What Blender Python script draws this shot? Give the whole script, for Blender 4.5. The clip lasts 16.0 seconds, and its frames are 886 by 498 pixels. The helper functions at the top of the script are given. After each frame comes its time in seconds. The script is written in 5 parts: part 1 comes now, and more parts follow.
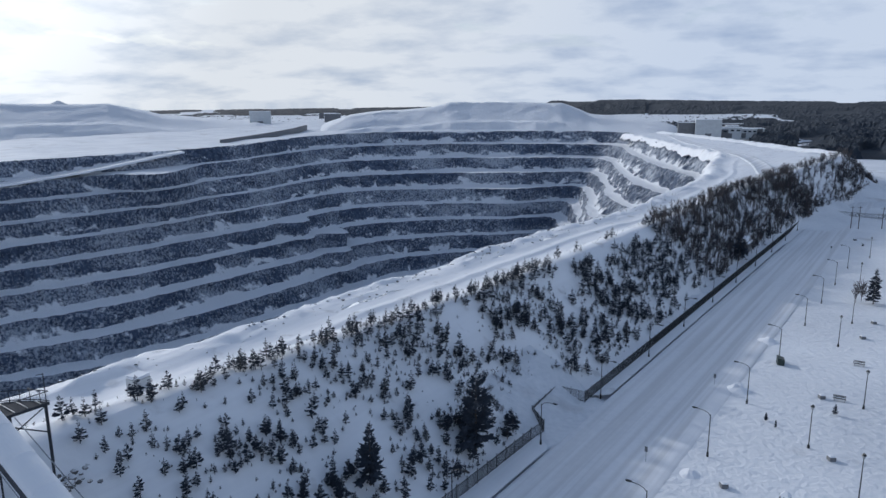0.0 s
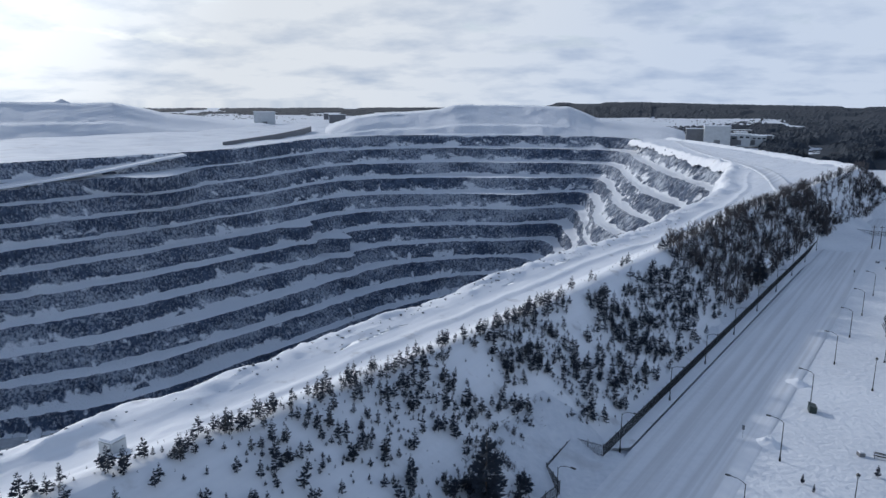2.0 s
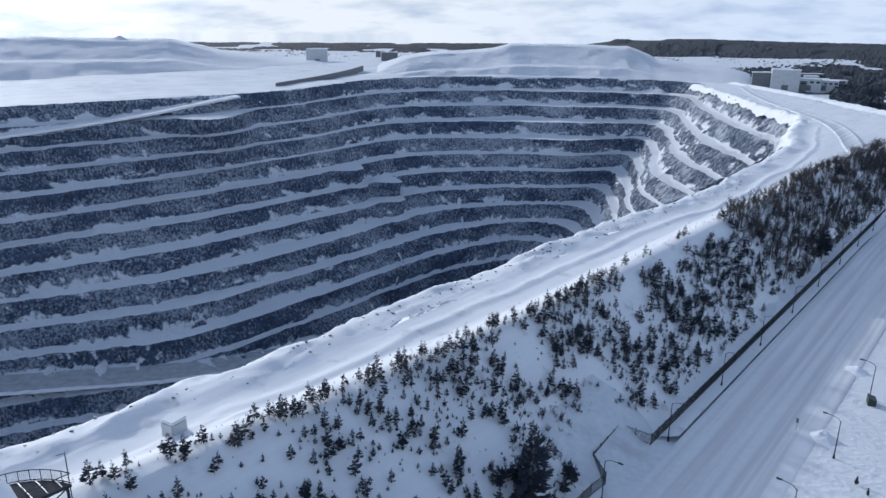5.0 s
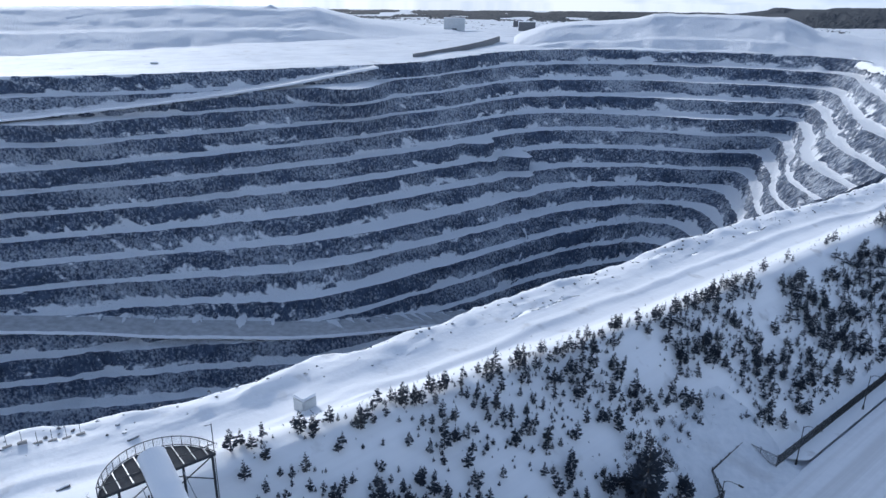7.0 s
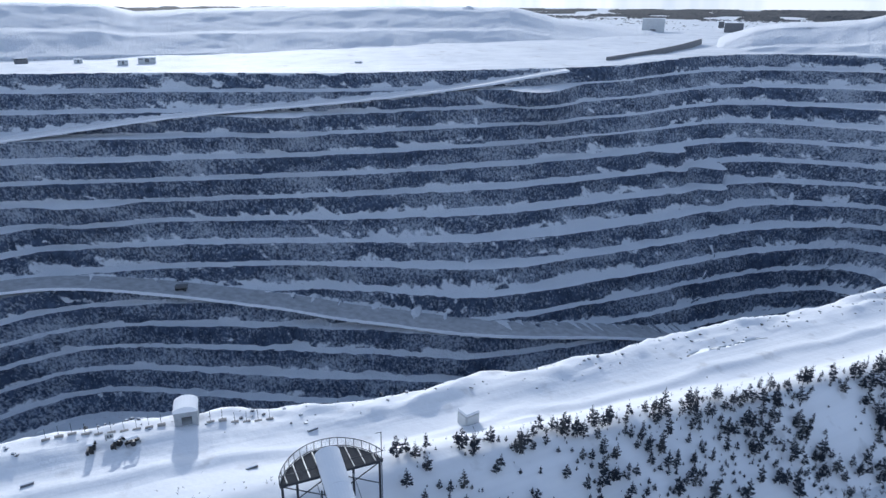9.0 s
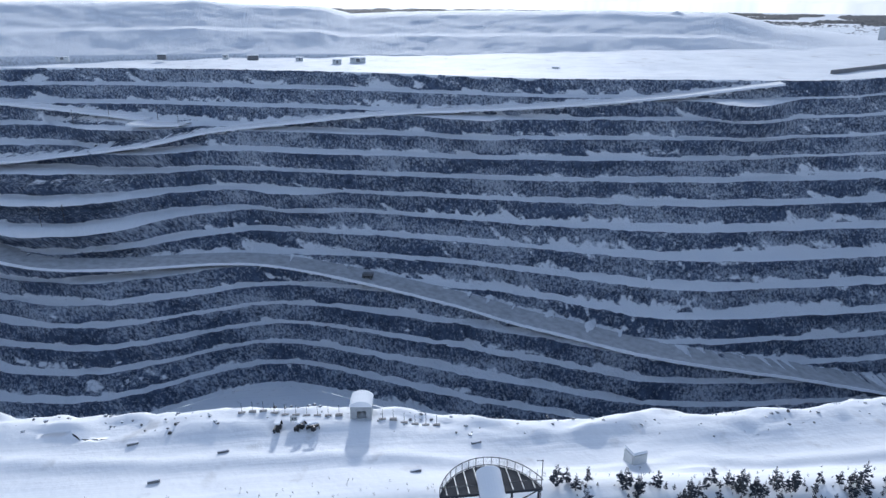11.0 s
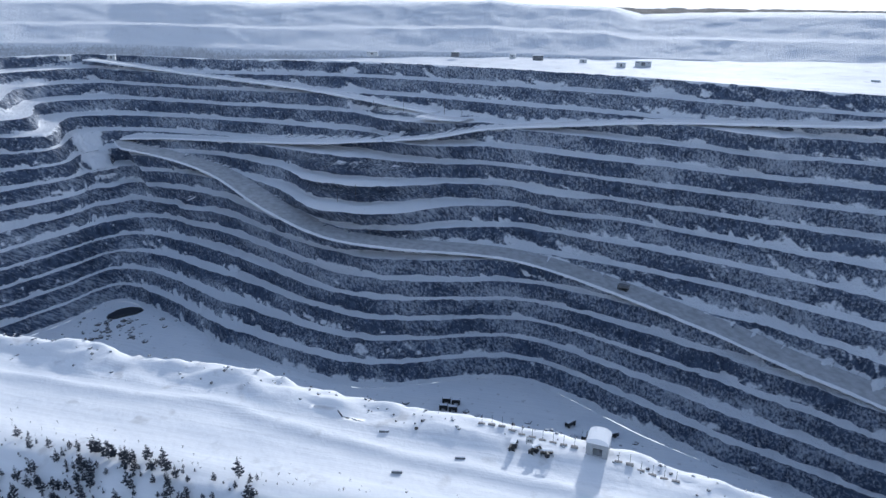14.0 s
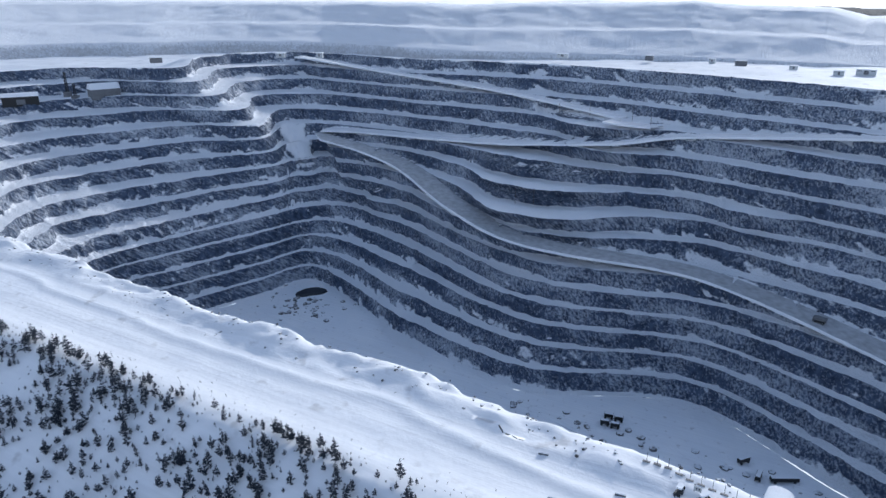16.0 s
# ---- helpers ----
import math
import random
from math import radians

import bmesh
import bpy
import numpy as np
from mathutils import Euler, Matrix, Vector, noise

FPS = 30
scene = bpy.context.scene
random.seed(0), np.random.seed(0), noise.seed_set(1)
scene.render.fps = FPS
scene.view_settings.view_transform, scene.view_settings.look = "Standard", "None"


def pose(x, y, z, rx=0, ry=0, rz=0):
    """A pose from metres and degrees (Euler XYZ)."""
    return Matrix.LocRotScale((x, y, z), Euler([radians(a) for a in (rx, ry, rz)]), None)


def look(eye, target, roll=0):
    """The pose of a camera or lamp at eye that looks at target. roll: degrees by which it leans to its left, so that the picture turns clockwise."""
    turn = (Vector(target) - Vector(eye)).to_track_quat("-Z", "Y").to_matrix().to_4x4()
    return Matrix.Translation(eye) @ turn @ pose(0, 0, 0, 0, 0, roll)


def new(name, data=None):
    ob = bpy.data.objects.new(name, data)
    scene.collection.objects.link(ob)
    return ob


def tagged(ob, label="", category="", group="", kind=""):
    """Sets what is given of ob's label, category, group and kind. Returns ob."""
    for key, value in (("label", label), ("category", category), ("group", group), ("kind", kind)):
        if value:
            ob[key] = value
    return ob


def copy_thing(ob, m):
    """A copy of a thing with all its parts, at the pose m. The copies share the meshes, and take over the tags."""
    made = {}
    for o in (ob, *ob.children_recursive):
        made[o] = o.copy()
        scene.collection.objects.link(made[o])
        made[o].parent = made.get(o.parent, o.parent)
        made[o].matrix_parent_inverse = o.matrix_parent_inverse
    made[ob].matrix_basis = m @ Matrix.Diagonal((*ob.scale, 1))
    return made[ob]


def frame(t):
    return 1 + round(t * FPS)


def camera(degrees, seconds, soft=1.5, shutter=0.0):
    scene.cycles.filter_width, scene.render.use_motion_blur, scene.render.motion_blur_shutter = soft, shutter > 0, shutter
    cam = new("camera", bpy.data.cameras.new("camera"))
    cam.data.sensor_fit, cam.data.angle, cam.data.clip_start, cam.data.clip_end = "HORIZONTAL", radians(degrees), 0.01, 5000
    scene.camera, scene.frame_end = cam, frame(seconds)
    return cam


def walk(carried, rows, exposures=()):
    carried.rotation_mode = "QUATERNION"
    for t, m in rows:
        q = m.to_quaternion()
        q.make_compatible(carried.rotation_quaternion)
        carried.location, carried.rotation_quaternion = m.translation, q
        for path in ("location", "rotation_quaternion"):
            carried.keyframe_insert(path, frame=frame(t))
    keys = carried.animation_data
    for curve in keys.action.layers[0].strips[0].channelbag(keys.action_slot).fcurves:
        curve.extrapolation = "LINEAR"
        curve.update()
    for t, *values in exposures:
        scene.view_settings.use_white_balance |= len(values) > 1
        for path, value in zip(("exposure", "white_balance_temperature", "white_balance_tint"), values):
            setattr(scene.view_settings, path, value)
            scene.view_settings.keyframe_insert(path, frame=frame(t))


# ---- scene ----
cam = camera(65.0, 16.0)
EXPOSURES = [(0, -0.04, 5450, 8), (3.5, -0.04, 5450, 8), (6, 0.33, 5270, 8), (16, 0.42, 5370, 8)]
PATH = [
    (0, (0.13, 5.029, 49.467), (0.132, 6.986, 49.055), -0.4),
    (0.5, (-0.113, 7.6, 50.297), (-0.111, 9.558, 49.887), -0.2),
    (1, (-0.236, 10.172, 51.422), (-0.239, 12.129, 51.011), -0.1),
    (1.5, (-0.416, 12.735, 52.494), (-0.421, 14.692, 52.082), 0.0),
    (2, (-0.555, 15.299, 53.568), (-0.563, 17.256, 53.156), 0.2),
    (2.5, (-0.749, 17.091, 54.688), (-0.757, 19.048, 54.275), 0.4),
    (3, (-0.943, 17.745, 55.875), (-0.953, 19.702, 55.462), 0.5),
    (3.5, (-1.209, 17.964, 56.928), (-1.235, 19.92, 56.512), 0.7),
    (3.7, (-1.271, 18.009, 57.222), (-1.311, 19.965, 56.808), 0.7),
    (5.8, (-1.18, 17.835, 61.841), (-1.421, 19.705, 61.175), 0.7),
    (6, (-1.26, 17.919, 62.162), (-1.532, 19.785, 61.497), 0.8),
    (6.5, (-1.365, 17.961, 63.152), (-1.734, 19.81, 62.485), 0.7),
    (7, (-1.46, 18.047, 64.082), (-1.951, 19.867, 63.413), 0.7),
    (7.5, (-1.473, 18.103, 64.991), (-2.082, 19.886, 64.321), 0.6),
    (8, (-1.552, 18.214, 65.938), (-2.276, 19.953, 65.265), 0.7),
    (8.5, (-1.58, 18.258, 66.801), (-2.42, 19.943, 66.126), 0.6),
    (9, (-1.545, 18.245, 67.788), (-2.496, 19.868, 67.111), 0.4),
    (9.2, (-1.6, 18.27, 68.05), (-2.596, 19.867, 67.374), 0.4),
    (11.5, (-2.468, 18.819, 70.671), (-3.903, 20.037, 69.994), 0.7),
    (12, (-2.763, 18.937, 71.299), (-4.272, 20.06, 70.62), 0.7),
    (12.5, (-3.148, 19.143, 71.921), (-4.726, 20.166, 71.239), 0.8),
    (13, (-3.264, 19.25, 72.62), (-4.904, 20.167, 71.936), 0.7),
    (13.5, (-3.537, 19.398, 73.183), (-5.234, 20.206, 72.497), 0.7),
    (14, (-3.825, 19.406, 73.902), (-5.569, 20.101, 73.215), 0.7),
    (14.5, (-3.957, 19.368, 74.655), (-5.743, 19.947, 73.965), 0.6),
    (15, (-4.187, 19.397, 75.41), (-6.007, 19.857, 74.719), 0.5),
    (15.5, (-4.722, 19.275, 76.014), (-6.567, 19.616, 75.322), 0.4),
    (16, (-5.135, 19.276, 76.413), (-6.999, 19.493, 75.72), 0.4),
]
walk(cam, [(t, look(eye, target, roll)) for t, eye, target, roll in PATH], EXPOSURES)

# ---------------------------------------------------------------- light
world = bpy.data.worlds.new("sky")
scene.world = world
world.use_nodes = True
SUN_YAW, SUN_ELEV = 47.0, 21.0


def sky_nodes():
    nt = world.node_tree
    nt.nodes.clear()
    N, L = nt.nodes.new, nt.links.new
    out, bg = N("ShaderNodeOutputWorld"), N("ShaderNodeBackground")
    sky = N("ShaderNodeTexSky")
    sky.sky_type, sky.sun_disc = "NISHITA", False
    sky.sun_elevation, sky.sun_rotation = radians(SUN_ELEV), radians(-SUN_YAW)
    sky.air_density, sky.dust_density = 1.0, 1.5
    co = N("ShaderNodeTexCoord")
    # clouds: a flat layer seen in perspective, so they crowd together towards the horizon
    sep = N("ShaderNodeSeparateXYZ")
    L(co.outputs["Generated"], sep.inputs[0])
    up = N("ShaderNodeMath"); up.operation = "MAXIMUM"; up.inputs[1].default_value = 0.0
    L(sep.outputs["Z"], up.inputs[0])
    add = N("ShaderNodeMath"); add.operation = "ADD"; add.inputs[1].default_value = 0.2
    L(up.outputs[0], add.inputs[0])
    dx = N("ShaderNodeMath"); dx.operation = "DIVIDE"; L(sep.outputs["X"], dx.inputs[0]); L(add.outputs[0], dx.inputs[1])
    dy = N("ShaderNodeMath"); dy.operation = "DIVIDE"; L(sep.outputs["Y"], dy.inputs[0]); L(add.outputs[0], dy.inputs[1])
    com = N("ShaderNodeCombineXYZ"); L(dx.outputs[0], com.inputs[0]); L(dy.outputs[0], com.inputs[1])
    mp = N("ShaderNodeMapping"); mp.inputs["Scale"].default_value = (1.3, 1.3, 1.0)
    mp.inputs["Rotation"].default_value = (0, 0, 0.35)
    L(com.outputs[0], mp.inputs[0])
    n1 = N("ShaderNodeTexNoise"); n1.inputs["Scale"].default_value = 1.0; n1.inputs["Detail"].default_value = 7
    n1.inputs["Roughness"].default_value = 0.55; n1.inputs["Distortion"].default_value = 0.3
    L(mp.outputs[0], n1.inputs["Vector"])
    cov = N("ShaderNodeValToRGB")
    cov.color_ramp.elements[0].position, cov.color_ramp.elements[1].position = 0.22, 0.42
    L(n1.outputs["Fac"], cov.inputs[0])
    n2 = N("ShaderNodeTexNoise"); n2.inputs["Scale"].default_value = 1.7; n2.inputs["Detail"].default_value = 8; n2.inputs["Roughness"].default_value = 0.55
    L(mp.outputs[0], n2.inputs["Vector"])
    tone = N("ShaderNodeValToRGB")
    tone.color_ramp.elements[0].position, tone.color_ramp.elements[1].position = 0.46, 0.72
    tone.color_ramp.elements[0].color = (6.9, 6.6, 6.2, 1)
    tone.color_ramp.elements[1].color = (4.4, 4.6, 4.95, 1)
    L(n2.outputs["Fac"], tone.inputs[0])
    # clouds brighten round the sun
    sd = Vector((-math.sin(radians(SUN_YAW)) * math.cos(radians(SUN_ELEV)), math.cos(radians(SUN_YAW)) * math.cos(radians(SUN_ELEV)), math.sin(radians(SUN_ELEV))))
    dot = N("ShaderNodeVectorMath"); dot.operation = "DOT_PRODUCT"; dot.inputs[1].default_value = sd
    L(co.outputs["Generated"], dot.inputs[0])
    glow = N("ShaderNodeValToRGB")
    glow.color_ramp.interpolation = "EASE"
    e = glow.color_ramp.elements
    e[0].position, e[0].color = 0.35, (0.9, 0.95, 1.05, 1)
    e[1].position, e[1].color = 1.0, (2.0, 1.93, 1.82, 1)
    m = e.new(0.82); m.color = (1.16, 1.13, 1.09, 1)
    L(dot.outputs["Value"], glow.inputs[0])
    lit = N("ShaderNodeMixRGB"); lit.blend_type = "MULTIPLY"; lit.inputs[0].default_value = 1
    L(tone.outputs[0], lit.inputs[1]); L(glow.outputs[0], lit.inputs[2])
    # the cloud sheet thins out overhead
    thin = N("ShaderNodeMapRange")
    thin.inputs["From Min"].default_value, thin.inputs["From Max"].default_value = 0.28, 0.6
    thin.inputs["To Min"].default_value, thin.inputs["To Max"].default_value = 1.0, 0.12
    L(up.outputs[0], thin.inputs["Value"])
    low = N("ShaderNodeMapRange")
    low.inputs["From Min"].default_value, low.inputs["From Max"].default_value = 0.06, 0.2
    low.inputs["To Min"].default_value, low.inputs["To Max"].default_value = 1.0, 0.0
    L(up.outputs[0], low.inputs["Value"])
    full = N("ShaderNodeMath"); full.operation = "MAXIMUM"
    L(cov.outputs[0], full.inputs[0]); L(low.outputs[0], full.inputs[1])
    some = N("ShaderNodeMath"); some.operation = "MULTIPLY"
    L(full.outputs[0], some.inputs[0]); L(thin.outputs[0], some.inputs[1])
    mix = N("ShaderNodeMixRGB")
    L(some.outputs[0], mix.inputs[0]); L(sky.outputs[0], mix.inputs[1]); L(lit.outputs[0], mix.inputs[2])
    L(mix.outputs[0], bg.inputs[0])
    bg.inputs[1].default_value = 0.105
    L(bg.outputs[0], out.inputs[0])


sky_nodes()
sun = new("sun", bpy.data.lights.new("sun", "SUN"))
sun.data.energy, sun.data.angle, sun.data.color = 2.05, radians(2.0), (1.0, 0.89, 0.76)
sun.matrix_world = look((-math.sin(radians(SUN_YAW)) * 300, math.cos(radians(SUN_YAW)) * 300, 300 * math.tan(radians(SUN_ELEV))), (0, 0, 0))

# ---------------------------------------------------------------- materials


def material(name, rough=0.8, metal=0.0):
    m = bpy.data.materials.new(name)
    m.use_nodes = True
    b = m.node_tree.nodes["Principled BSDF"]
    b.inputs["Roughness"].default_value, b.inputs["Metallic"].default_value = rough, metal
    return m, m.node_tree, b


def noisy(nt, scale, detail=6, stretch=None, space="Object"):
    co = nt.nodes.new("ShaderNodeTexCoord")
    n = nt.nodes.new("ShaderNodeTexNoise")
    n.inputs["Scale"].default_value, n.inputs["Detail"].default_value = scale, detail
    if stretch:
        mp = nt.nodes.new("ShaderNodeMapping")
        mp.inputs["Scale"].default_value = stretch
        nt.links.new(co.outputs[space], mp.inputs[0])
        nt.links.new(mp.outputs[0], n.inputs["Vector"])
    else:
        nt.links.new(co.outputs[space], n.inputs["Vector"])
    return n.outputs["Fac"]


def ramp(nt, fac, *stops):
    r = nt.nodes.new("ShaderNodeValToRGB")
    e = r.color_ramp.elements
    while len(e) < len(stops):
        e.new(0.5)
    for el, (p, c) in zip(e, stops):
        el.position, el.color = p, (*c, 1) if len(c) == 3 else c
    nt.links.new(fac, r.inputs[0])
    return r.outputs[0]


def mixed(nt, fac, a, b):
    m = nt.nodes.new("ShaderNodeMixRGB")
    for i, v in enumerate((fac, a, b)):
        if isinstance(v, (float, int)):
            m.inputs[i].default_value = v
        elif isinstance(v, tuple):
            m.inputs[i].default_value = (*v, 1)
        else:
            nt.links.new(v, m.inputs[i])
    return m.outputs[0]


def bumped(nt, b, height, strength=0.4, distance=0.1):
    n = nt.nodes.new("ShaderNodeBump")
    n.inputs["Strength"].default_value, n.inputs["Distance"].default_value = strength, distance
    nt.links.new(height, n.inputs["Height"])
    nt.links.new(n.outputs[0], b.inputs["Normal"])


def plain(name, c, rough=0.6, metal=0.0, scale=3.0, vary=0.25, bump=0.0):
    m, nt, b = material(name, rough, metal)
    f = noisy(nt, scale)
    nt.links.new(ramp(nt, f, (0.3, tuple(v * (1 - vary) for v in c)), (0.7, tuple(min(1, v * (1 + vary)) for v in c))), b.inputs["Base Color"])
    if bump:
        bumped(nt, b, f, bump, 0.02)
    return m


def streaks(nt, across, along, detail=4):
    """Noise drawn out along the embankment."""
    co = nt.nodes.new("ShaderNodeTexCoord")
    turn = nt.nodes.new("ShaderNodeMapping")
    turn.inputs["Rotation"].default_value = (0, 0, -math.atan2(0.8117, 0.584))
    nt.links.new(co.outputs["Object"], turn.inputs[0])
    size = nt.nodes.new("ShaderNodeMapping")
    size.inputs["Scale"].default_value = (along, across, 0.05)
    nt.links.new(turn.outputs[0], size.inputs[0])
    n = nt.nodes.new("ShaderNodeTexNoise")
    n.inputs["Scale"].default_value, n.inputs["Detail"].default_value = 1.0, detail
    nt.links.new(size.outputs[0], n.inputs["Vector"])
    return n.outputs["Fac"]


def snow_material(name, c0=(0.80, 0.83, 0.88), c1=(0.90, 0.91, 0.93), drift=0.12, dirt=0.0, tracks=0.0, speck=0.22):
    m, nt, b = material(name, 0.75)
    big, fine = noisy(nt, 0.035, 6), noisy(nt, 0.9, 8)
    col = mixed(nt, fine, ramp(nt, big, (0.35, c0), (0.65, c1)), (0.86, 0.87, 0.9))
    if dirt:
        col = mixed(nt, ramp(nt, noisy(nt, speck, 9), (0.62, (0, 0, 0)), (0.72, (dirt, dirt, dirt))), col, (0.22, 0.20, 0.19))
    lumps = mixed(nt, 0.5, noisy(nt, 0.12, 8, (0.6, 1.3, 1.0)), fine)
    if tracks:
        line = streaks(nt, 0.7, 0.012)
        col = mixed(nt, ramp(nt, line, (0.42, (0, 0, 0)), (0.6, (tracks, tracks, tracks))), col, (0.55, 0.56, 0.58))
        lumps = mixed(nt, 0.4, lumps, line)
    nt.links.new(col, b.inputs["Base Color"])
    bumped(nt, b, lumps, 0.35, drift * 4)
    return m


# the default rock pair leans navy: blue distance haze is put into the stone colour
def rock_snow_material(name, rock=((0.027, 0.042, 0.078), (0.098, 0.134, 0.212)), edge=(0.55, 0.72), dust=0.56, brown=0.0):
    """Broken rock on the steep, snow where it can lie; snow caught on the leaning joints of the face."""
    m, nt, b = material(name, 0.85)
    geo = nt.nodes.new("ShaderNodeNewGeometry")
    sep = nt.nodes.new("ShaderNodeSeparateXYZ")
    nt.links.new(geo.outputs["Normal"], sep.inputs[0])

    def slanted(scale, stretch, tilt, detail, distort=0.5):
        n = nt.nodes.new("ShaderNodeTexNoise")
        n.inputs["Scale"].default_value, n.inputs["Detail"].default_value, n.inputs["Distortion"].default_value = scale, detail, distort
        lean = nt.nodes.new("ShaderNodeMapping")
        lean.vector_type = "TEXTURE"
        lean.inputs["Rotation"].default_value, lean.inputs["Scale"].default_value = tilt, (1.0, 1.0, stretch)
        where = nt.nodes.new("ShaderNodeTexCoord")
        nt.links.new(where.outputs["Object"], lean.inputs[0])
        nt.links.new(lean.outputs[0], n.inputs["Vector"])
        return n.outputs["Fac"]

    def summed(a, ka, c):
        n = nt.nodes.new("ShaderNodeMath"); n.operation = "MULTIPLY_ADD"
        nt.links.new(a, n.inputs[0]); n.inputs[1].default_value = ka
        if isinstance(c, float):
            n.inputs[2].default_value = c
        else:
            nt.links.new(c, n.inputs[2])
        return n.outputs[0]

    joints = slanted(0.60, 5.0, (0.75, 0.62, 0.0), 6)
    drill = slanted(0.75, 9.0, (0.10, 0.06, 0.0), 3, 0.2)
    coarse, fine = noisy(nt, 0.06, 5), noisy(nt, 0.35, 6, (1.0, 1.0, 0.7))
    level = summed(coarse, 0.35, summed(fine, 0.65, summed(sep.outputs["Z"], 1.0, -0.50)))
    cover = ramp(nt, level, (edge[0], (0, 0, 0)), (edge[1], (1, 1, 1)))
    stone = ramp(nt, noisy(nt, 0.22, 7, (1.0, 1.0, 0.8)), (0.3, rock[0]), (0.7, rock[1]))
    if brown:
        stone = mixed(nt, ramp(nt, noisy(nt, 0.03, 4), (0.45, (0, 0, 0)), (0.65, (brown, brown, brown))), stone, (0.16, 0.13, 0.11))
    # some stretches hold much snow, some little
    patch = noisy(nt, 0.022, 4, (1.0, 1.0, 2.5))
    caught = summed(patch, 0.75, summed(drill, 0.30, summed(joints, 0.95, -0.50)))
    specks = ramp(nt, caught, (0.44, (0, 0, 0)), (0.70, (dust, dust, dust)))
    body = mixed(nt, specks, stone, (0.74, 0.79, 0.87))
    nt.links.new(mixed(nt, cover, body, (0.84, 0.86, 0.90)), b.inputs["Base Color"])
    bumped(nt, b, mixed(nt, 0.65, fine, joints), 1.0, 3.2)
    return m


SNOW = snow_material("snow")
# duller than near snow, dirt patches strengthened: haze over the plain painted into its colour
FIELD_SNOW = snow_material("field_snow", (0.52, 0.56, 0.62), (0.76, 0.79, 0.83), 0.5, dirt=0.4, speck=0.05)
SNOW_ROUGH = snow_material("crest_snow", dirt=0.35, drift=0.2, tracks=0.12)
# pit rock keeps the default pair, bluish haze included in its base colour
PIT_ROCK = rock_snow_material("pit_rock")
ROAD_SNOW = snow_material("packed_snow", (0.66, 0.69, 0.74), (0.78, 0.80, 0.84), 0.05, tracks=0.55)
HAUL = plain("haul_road_gravel", (0.42, 0.43, 0.45), 0.9, scale=0.2, vary=0.2)

# ---------------------------------------------------------------- plan: s runs along the embankment, n across it into the pit
ORI, DIR = np.array((27.0, 115.3)), np.array((0.584, 0.8117))
NOR = np.array((-DIR[1], DIR[0]))


def W(s, n, z=0.0):
    return Vector((ORI[0] + s * DIR[0] + n * NOR[0], ORI[1] + s * DIR[1] + n * NOR[1], z))


def WA(s, n, z):
    s, n, z = np.broadcast_arrays(np.asarray(s, float), np.asarray(n, float), np.asarray(z, float))
    return np.stack((ORI[0] + s * DIR[0] + n * NOR[0], ORI[1] + s * DIR[1] + n * NOR[1], z), -1)


YAW = math.atan2(DIR[1], DIR[0])


def smooth(a, b, x):
    t = np.clip((np.asarray(x, float) - a) / (b - a), 0, 1)
    return t * t * (3 - 2 * t)


def hash2(i, j, seed):
    h = np.sin(i * 127.1 + j * 311.7 + seed * 74.7) * 43758.5453
    return h - np.floor(h)


def vnoise(x, y, seed=0):
    """Smooth value noise, 0 to 1."""
    x, y = np.broadcast_arrays(np.asarray(x, float), np.asarray(y, float))
    i, j = np.floor(x), np.floor(y)
    f, g = x - i, y - j
    f, g = f * f * (3 - 2 * f), g * g * (3 - 2 * g)
    a, b = hash2(i, j, seed), hash2(i + 1, j, seed)
    c, d = hash2(i, j + 1, seed), hash2(i + 1, j + 1, seed)
    return (a * (1 - f) + b * f) * (1 - g) + (c * (1 - f) + d * f) * g


def fnoise(x, y, seed=0, octaves=4):
    """Fractal noise, about -1 to 1."""
    v, amp = 0, 1
    for o in range(octaves):
        v = v + amp * (vnoise(np.asarray(x) * 2 ** o, np.asarray(y) * 2 ** o, seed + o * 7) * 2 - 1)
        amp *= 0.5
    return v / 1.6


def link_mesh(name, verts, faces, mat, parent=None, label="", smooth_shade=False):
    me = bpy.data.meshes.new(name)
    me.from_pydata([tuple(v) for v in verts], [], faces)
    me.materials.append(mat)
    if smooth_shade:
        me.polygons.foreach_set("use_smooth", [True] * len(me.polygons))
    me.update()
    ob = new(name, me)
    if parent:
        ob.parent = parent
    return tagged(ob, label)


def grid_faces(rows, cols, closed=False, flip=False):
    f = []
    for r in range(rows - 1):
        for c in range(cols if closed else cols - 1):
            d = (c + 1) % cols
            q = (r * cols + c, r * cols + d, (r + 1) * cols + d, (r + 1) * cols + c)
            f.append(q[::-1] if flip else q)
    return f


def empty_thing(name, label, category, m=None, group="", kind=""):
    ob = tagged(new(name), label, category, group, kind)
    if m is not None:
        ob.matrix_world = m
    return ob


def part(name, bm, mat, parent, label=""):
    me = bpy.data.meshes.new(name)
    bm.normal_update()
    bm.to_mesh(me)
    bm.free()
    me.materials.append(mat)
    ob = new(name, me)
    ob.parent = parent
    return tagged(ob, label)


def bm_box(bm, x0, x1, y0, y1, z0, z1, bevel=0.0):
    r = bmesh.ops.create_cube(bm, size=1, matrix=Matrix.Translation(((x0 + x1) / 2, (y0 + y1) / 2, (z0 + z1) / 2)) @ Matrix.Diagonal((x1 - x0, y1 - y0, z1 - z0, 1)))
    if bevel:
        bmesh.ops.bevel(bm, geom=list({e for v in r["verts"] for e in v.link_edges}), offset=bevel, segments=2, affect="EDGES")
    return bm


